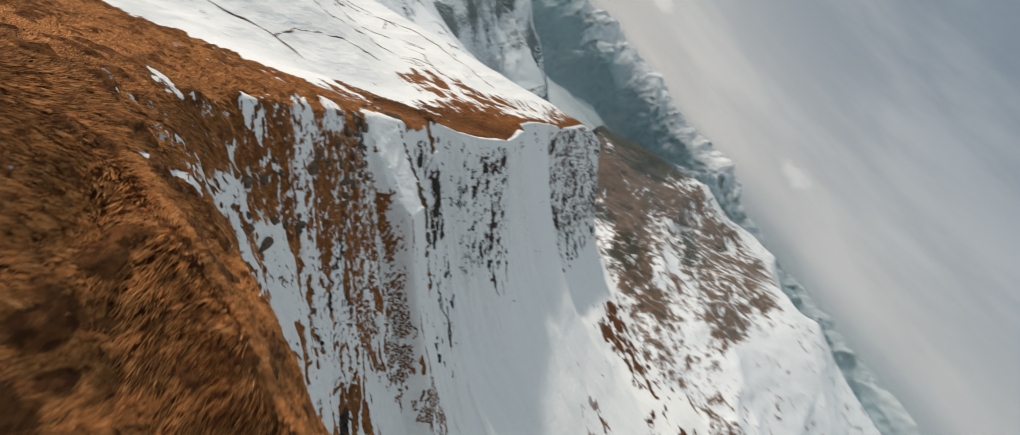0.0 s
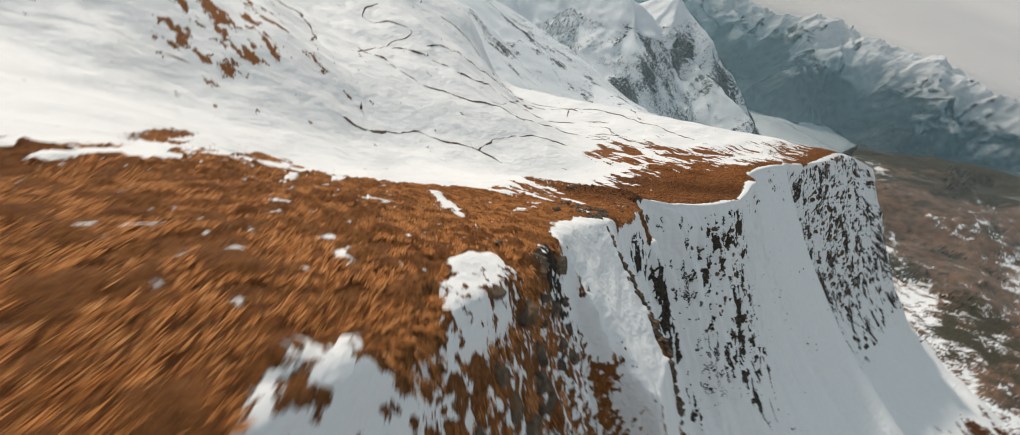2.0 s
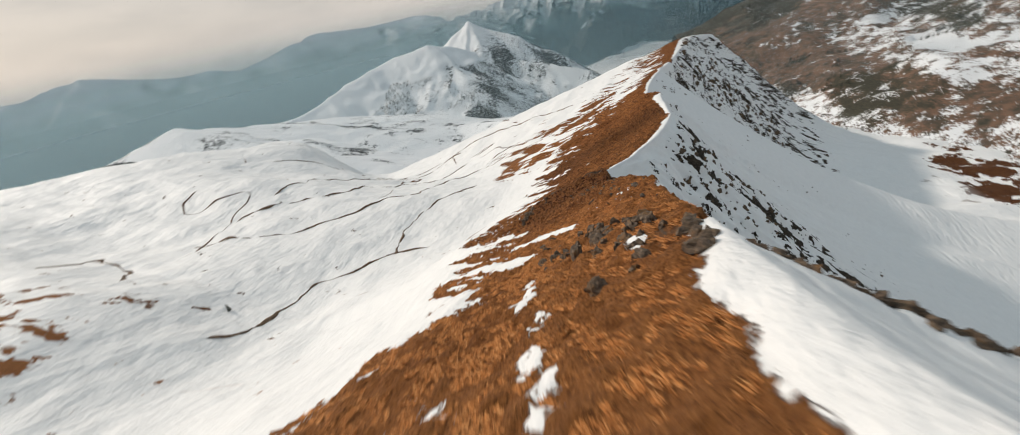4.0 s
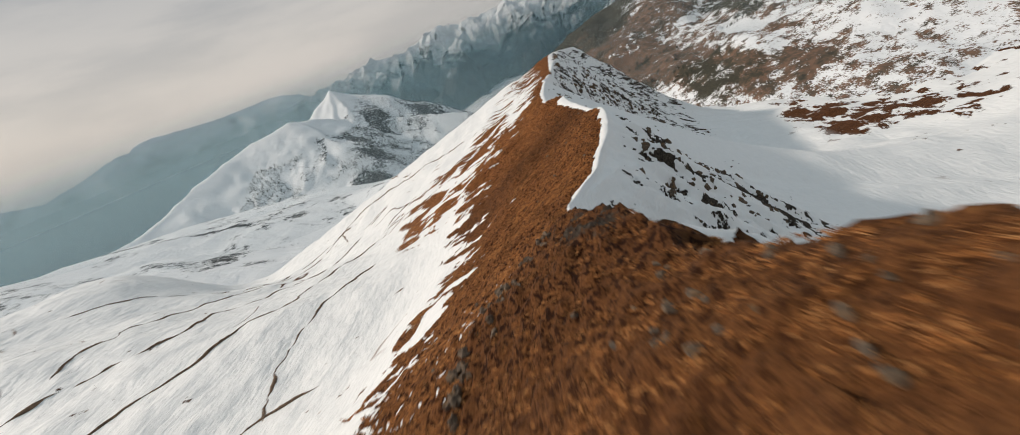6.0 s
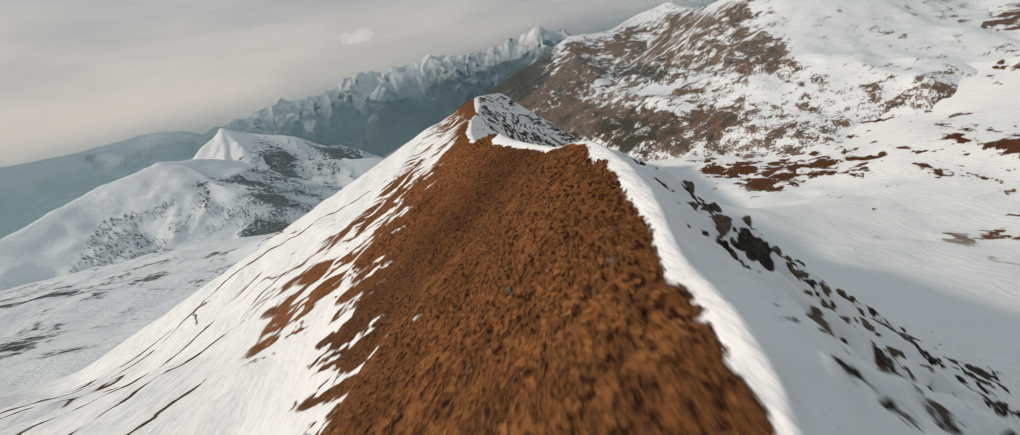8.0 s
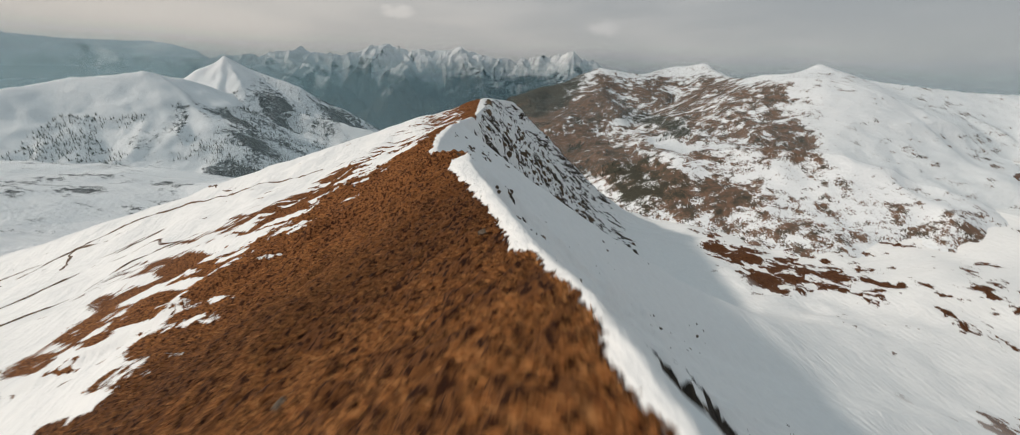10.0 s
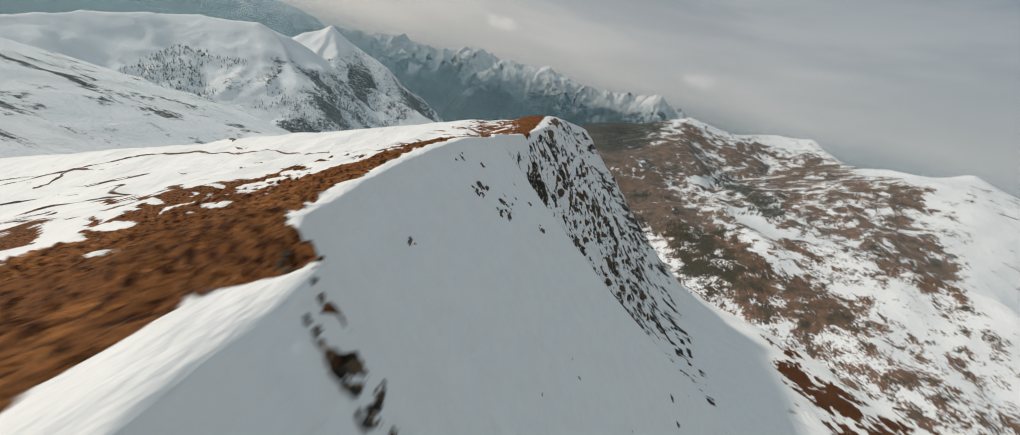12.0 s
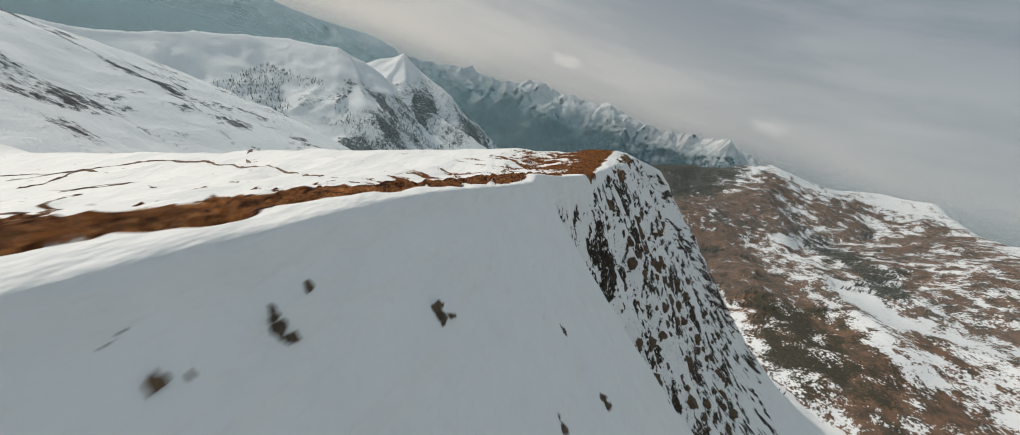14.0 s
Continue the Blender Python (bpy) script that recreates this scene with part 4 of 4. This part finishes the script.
rnd = random.Random(31)
for _ in range(46):      # broken crest rocks
    y = rnd.gauss(111, 7)
    put_rock(BOULDERS, rnd.uniform(-9, 0.6), y, rnd.uniform(0.16, 0.4), 0.45, "brown broken rock on the dark crest", "crest rocks", rnd)
for _ in range(60):      # outcrop along the crest above the saddle
    d = rnd.uniform(-15, -1)
    y = 76 - 0.9 * d + rnd.gauss(0, 4)
    put_rock(CRAGS, d, y, rnd.uniform(0.35, 1.0), 0.5, "dark brown outcrop breaking through russet grass", "outcrop rocks", rnd, "rock_crag")
for _ in range(40):      # rocky seam where the dark slope meets the lit grass
    d = rnd.uniform(-20, -5)
    put_rock(CRAGS, d, 149 + 1.45 * d + rnd.gauss(-1, 1.5), rnd.uniform(0.3, 0.8), 0.5, "dark rock in a seam down the grass flank", "seam rocks", rnd, "rock_crag")
for _ in range(44):      # rocks by the first step of the crest
    y = rnd.uniform(16, 50)
    put_rock(BOULDERS, rnd.uniform(0.2, 9), y, rnd.uniform(0.35, 1.2), 0.4, "dark schist block bedded in the steep grass", "upper face rocks", rnd)
for _ in range(16):
    put_rock(BOULDERS, rnd.uniform(-22, -1), rnd.uniform(40, 240), rnd.uniform(0.3, 0.75), 0.3, "small grey stone lying in russet grass", "grass stones", rnd)
edge = []
for _ in range(90):      # broken rim along the far edge of the upper snow fin
    d = rnd.uniform(1, 28)
    edge.append((d + rnd.gauss(0, 0.3), 73.0 - 0.10 * d + rnd.gauss(0, 0.3 + 0.05 * d), rnd.uniform(0.22, 0.5) + 0.014 * d))
rock_field("slab_rim_rocks", CRAGS, edge, 0.45, "dark broken rock on the rim of a snow slab", rnd)
middle = []
for _ in range(170):      # crags of the middle face
    d = rnd.uniform(5, 42)
    middle.append((d, rnd.gauss(186, 13) + 0.1 * d, 0.4 + 0.9 * rnd.random() ** 2))
rock_field("middle_crags", CRAGS, middle, 0.68, "dark rock crags standing out of the snow face", rnd)
rock_field("upper_crags", CRAGS, [(rnd.uniform(9, 34), rnd.gauss(128, 12), 0.3 + 0.7 * rnd.random() ** 2) for _ in range(36)], 0.62, "dark rock crags standing out of the snow face", rnd)
small = []
for _ in range(320):      # small rocks in strings down the snow face
    y = rnd.uniform(222, 300)
    d = rnd.uniform(4, 46) if y < 262 else rnd.uniform(24, 60)
    if y > 285 or math.sin(0.55 * (y - 0.35 * d)) + 0.5 * math.sin(0.21 * d + 1) > 0.35:
        small.append((d, y, 0.12 + 0.4 * rnd.random() ** 2))
for _ in range(420):      # rocks along the ribs low on the face
    y = rnd.uniform(190, 440)
    d = rnd.uniform(34, 105)
    if math.sin(0.16 * (y - 0.5 * d) + 0.8 * math.sin(0.05 * y)) > 0.62 + 0.3 * (274 < y < 356 and d < 60):
        small.append((d, y, 0.25 + 0.8 * rnd.random() ** 2))
rock_field("face_stones", BOULDERS, small, 0.5, "small dark stones strung down the snow face", rnd)
rock_field("summit_crags", CRAGS, [(rnd.uniform(3, 105), rnd.gauss(455, 34), 0.7 + 2.0 * rnd.random() ** 2) for _ in range(260)], 0.66, "black crags of the snow-plastered summit face", rnd)
for _ in range(60):      # rocky rim of the snow fin
    d = rnd.uniform(-2.0, 8)
    put_rock(CRAGS, d, 269.0 - 0.62 * d + rnd.gauss(0, 0.7), rnd.uniform(0.14, 0.36), 0.5, "brown broken rock on the rim of a snow fin", "rim rocks", rnd, "rock_crag")
for cd, cy, n, spread in ((12.2, 319.5, 20, 0.9), (13.0, 316.5, 12, 0.7), (11.7, 314.5, 9, 0.45), (7.0, 316.4, 9, 0.5), (7.4, 313.4, 9, 0.5), (20, 325.5, 12, 0.7)):
    for _ in range(n):      # small broken rock bands in the smooth snow
        put_rock(CRAGS, cd + rnd.gauss(0, spread), cy + rnd.gauss(0, spread), rnd.uniform(0.24, 0.62), 0.5, "brown broken rock showing through the snow face", "snow face rocks", rnd, "rock_crag")
for d, y, size in ((0.9, 315.2, 0.2), (2.1, 318.0, 0.3), (1.5, 319.4, 0.18), (4.7, 324.6, 0.42), (5.3, 324.9, 0.14), (10.3, 322.2, 0.25), (10.6, 334.8, 0.3), (16, 332.3, 0.35), (2.0, 315.4, 0.26), (5.1, 262.5, 0.42), (7.9, 265.7, 0.34), (8.4, 266.4, 0.25), (4.9, 245.7, 0.36), (7.1, 245.4, 0.36), (2.6, 239.2, 0.22), (4.2, 238.0, 0.28), (6.5, 240.2, 0.3), (7.4, 239.2, 0.24), (5.2, 247.7, 0.3), (5.8, 289.4, 0.34), (7.6, 312.5, 0.3), (12.6, 326.5, 0.3)):
    for _ in range(3):
        put_rock(CRAGS, d + rnd.gauss(0, 0.8) * size, y + rnd.gauss(0, 0.8) * size, size * rnd.uniform(1.0, 1.8), 0.5, "lone dark rock sticking out of smooth snow", "snow face rocks", rnd, "rock_crag")


# ---------------------------------------------------------------- bare banks across the snow plateau
def bank(name, plan, wide, label):
    """A torn strip of turf showing along the edge of a snow step; plan: (d, y) places."""
    plan = np.array(plan, float)
    run = np.r_[0, np.cumsum(np.hypot(*np.diff(plan, axis=0).T))]
    n = int(run[-1] / 1.6)
    at = np.linspace(0, run[-1], n)
    dd = curve_through(list(zip(run, plan[:, 0])), at) + 2.2 * fbm(at / 14, 0 * at, 4, 81)
    yy = curve_through(list(zip(run, plan[:, 1])), at) + 2.2 * fbm(at / 14, 0 * at + 9, 4, 82)
    tx, ty = np.gradient(dd), np.gradient(yy)
    ln = np.hypot(tx, ty) + 1e-6
    across = np.linspace(-1, 1, 6)
    half = 0.75 * wide * (0.5 + 0.62 * fbm(at / 11, 0 * at + 3, 4, 83)).clip(0.14, 2) * np.minimum(1, np.minimum(at, run[-1] - at) / 8 + 0.05)
    D = dd[:, None] + (-ty / ln)[:, None] * half[:, None] * across
    Y = yy[:, None] + (tx / ln)[:, None] * half[:, None] * across
    Z = height(D, Y) + np.minimum(0.9, half)[:, None] * (1 - across**2) - 0.15 + 0.15 * fbm(D / 1.3, Y / 1.3, 2, 84)
    ob = sheet(name, crest_x(Y) + D, Y, Z, TURF)
    return tagged(ob, label, "bank", "turf banks on the plateau")


def turf_material():
    m, t, p = material("bare_turf")
    pos = place_of(t)
    col = ramp(t, [(0.35, (0.055, 0.038, 0.028)), (0.5, (0.14, 0.085, 0.052)), (0.68, (0.27, 0.165, 0.10))], fbm_node(t, pos, 0.8, 6.0, 0.65)).outputs[0]
    t.links.new(col, p.inputs["Base Color"])
    p.inputs["Roughness"].default_value = 0.9
    return m


TURF = turf_material()
for plan, wide in (
    ([(-166, 96), (-149, 116), (-148, 146), (-136, 184), (-121, 191)], 1.7),
    ([(-132, 175), (-148, 194), (-154, 211), (-153, 238), (-140, 268), (-132, 296)], 1.2),
    ([(-283, 161), (-229, 184), (-212, 209), (-202, 224), (-198, 245), (-178, 270), (-172, 328), (-160, 352), (-136, 388)], 1.5),
    ([(-300, 190), (-286, 211), (-266, 233), (-238, 263), (-240, 330), (-225, 395), (-192, 437)], 1.5),
    ([(-295, 228), (-302, 319), (-330, 420), (-280, 455), (-230, 457)], 1.4),
    ([(-316, 107), (-305, 135), (-262, 130), (-233, 119)], 1.9),
    ([(-243, 416), (-271, 456), (-231, 471), (-120, 440), (-70, 403)], 1.5),
    ([(-400, 610), (-340, 600), (-250, 530), (-176, 467)], 1.6),
    ([(-420, 330), (-360, 395), (-325, 407), (-268, 462)], 1.6),
):
    bank("turf_bank", plan, wide, "dark strip of bare brown turf along a snow step")


# ---------------------------------------------------------------- trees
def tree_material():
    m, t, p = material("conifer_needles")
    rnd_i = node(t, "ShaderNodeNewGeometry").outputs["Random Per Island"]
    t.links.new(ramp(t, [(0.0, (0.030, 0.040, 0.030)), (0.6, (0.060, 0.066, 0.048)), (1.0, (0.12, 0.095, 0.07))], rnd_i).outputs[0], p.inputs["Base Color"])
    p.inputs["Roughness"].default_value = 0.9
    return m


NEEDLES = tree_material()
BARK = bpy.data.materials.new("larch_bark")
BARK.use_nodes = True
BARK.node_tree.nodes["Principled BSDF"].inputs["Base Color"].default_value = (0.09, 0.065, 0.05, 1)
BARK.node_tree.nodes["Principled BSDF"].inputs["Roughness"].default_value = 0.9


def crown_faces(rng, tall, wide, tiers=7, arms=6):
    """Ragged whorls of drooping branches: triangles round the stem."""
    tri = []
    for k in range(tiers):
        z = tall * (0.16 + 0.80 * k / (tiers - 1))
        r = wide * (1 - 0.88 * k / (tiers - 1))
        turn = rng.uniform(0, 6.3)
        for j in range(arms):
            a = turn + 6.283 * j / arms + rng.uniform(-0.25, 0.25)
            q = r * rng.uniform(0.65, 1.15)
            h = tall / tiers * rng.uniform(0.75, 1.25)
            w = 0.55
            tri += [(0, 0, z + h), (q * math.cos(a - w), q * math.sin(a - w), z - 0.35 * h), (q * math.cos(a + w), q * math.sin(a + w), z - 0.3 * h)]
    return np.array(tri)


def soup(name, v, mat):
    me = bpy.data.meshes.new(name)
    me.vertices.add(len(v))
    me.vertices.foreach_set("co", np.asarray(v, np.float32).ravel())
    me.loops.add(len(v))
    me.loops.foreach_set("vertex_index", np.arange(len(v), dtype=np.int32))
    me.polygons.add(len(v) // 3)
    me.polygons.foreach_set("loop_start", np.arange(0, len(v), 3, dtype=np.int32))
    me.update(calc_edges=True)
    me.materials.append(mat)
    return me


trng = np.random.default_rng(77)


def make_tree(label, group):
    """A small conifer: tapered stem and ragged crown."""
    root = new("conifer_tree")
    tagged(root, label, "tree", group)
    bm = bmesh.new()
    bmesh.ops.create_cone(bm, cap_ends=True, segments=7, radius1=0.22, radius2=0.05, depth=7.4, matrix=Matrix.Translation((0, 0, 3.4)))
    me = bpy.data.meshes.new("trunk")
    bm.to_mesh(me)
    bm.free()
    me.materials.append(BARK)
    new("trunk", me).parent = root
    new("crown", soup("crown", crown_faces(trng, 8.0, 1.9, 9, 7), NEEDLES)).parent = root
    return root


def grid_height(grid, x, y):
    X, Y, Z = grid
    gx, gy = X[0], Y[:, 0]
    i = np.clip(np.searchsorted(gx, x) - 1, 0, len(gx) - 2)
    j = np.clip(np.searchsorted(gy, y) - 1, 0, len(gy) - 2)
    u, v = (x - gx[i]) / (gx[1] - gx[0]), (y - gy[j]) / (gy[1] - gy[0])
    return (Z[j, i] * (1 - u) + Z[j, i + 1] * u) * (1 - v) + (Z[j + 1, i] * (1 - u) + Z[j + 1, i + 1] * u) * v


def woods(name, x, y, z, low, high, label):
    """Far woods: many small conifers joined into one mesh."""
    kinds = [crown_faces(trng, 1.0, 0.20, 5, 5) for _ in range(6)]
    out = []
    for k in range(len(x)):
        h = trng.uniform(low, high)
        out.append(kinds[k % 6] * h + (x[k], y[k], z[k] - 0.3))
    return tagged(new(name, soup(name, np.concatenate(out), NEEDLES)), label, "woods", kind="stuff")


def scatter(grid, count, box, seed, rough, floor):
    """Clumped places on a mountainside, above the ground sheet."""
    r = np.random.default_rng(seed)
    x, y = r.uniform(box[0], box[2], count), r.uniform(box[1], box[3], count)
    z = grid_height(grid, x, y)
    g = height(x - crest_x(y), y)
    keep = (fbm(x / 70, y / 70, 4, seed) > rough - 0.5 * r.uniform(0, 1, count)) & (z > floor[0]) & (z < floor[1])
    z = np.maximum(z, g)
    return x[keep], y[keep], z[keep]


x, y, z = scatter(dome_grid, 15000, (-900, 900, -120, 1650), 91, 0.3, (-480, -225))
woods("dome_woods", x, y, z, 4, 9, "thin dark conifer woods on the snowy mountainside")
x, y, z = scatter(spur_grid, 16000, (190, 520, 600, 1250), 92, 0.2, (-330, -140))
keep = spur_wood(x, y, z) + 0.3 * fbm(x / 25, y / 25, 3, 93) > 0.42
x, y, z = x[keep], y[keep], z[keep]
woods("spur_woods", x, y, z, 3, 7, "dark conifer woods at the foot of the brown spur")
first = make_tree("small dark conifer standing alone on open snow", "lone trees")
first.matrix_world = pose(float(crest_x(np.array([119.0]))[0]) - 167, 119, float(height(np.array([-167.0]), np.array([119.0]))[0]) - 0.2)
first.scale = (0.55, 0.55, 0.55)
for _ in range(40):
    y = trng.uniform(560, 980)
    d = -trng.uniform(190, 620) - 0.25 * (y - 560)
    px, py, pz = on_ground(d, y)
    pz = max(pz, float(grid_height(dome_grid, np.array([px]), np.array([py]))[0]) if py > 705 else -9e9)
    s = trng.uniform(0.35, 0.8)
    t = copy_thing(first, pose(px, py, pz - 0.3, 0, 0, trng.uniform(0, 360)))
    t.scale = (s, s, s)
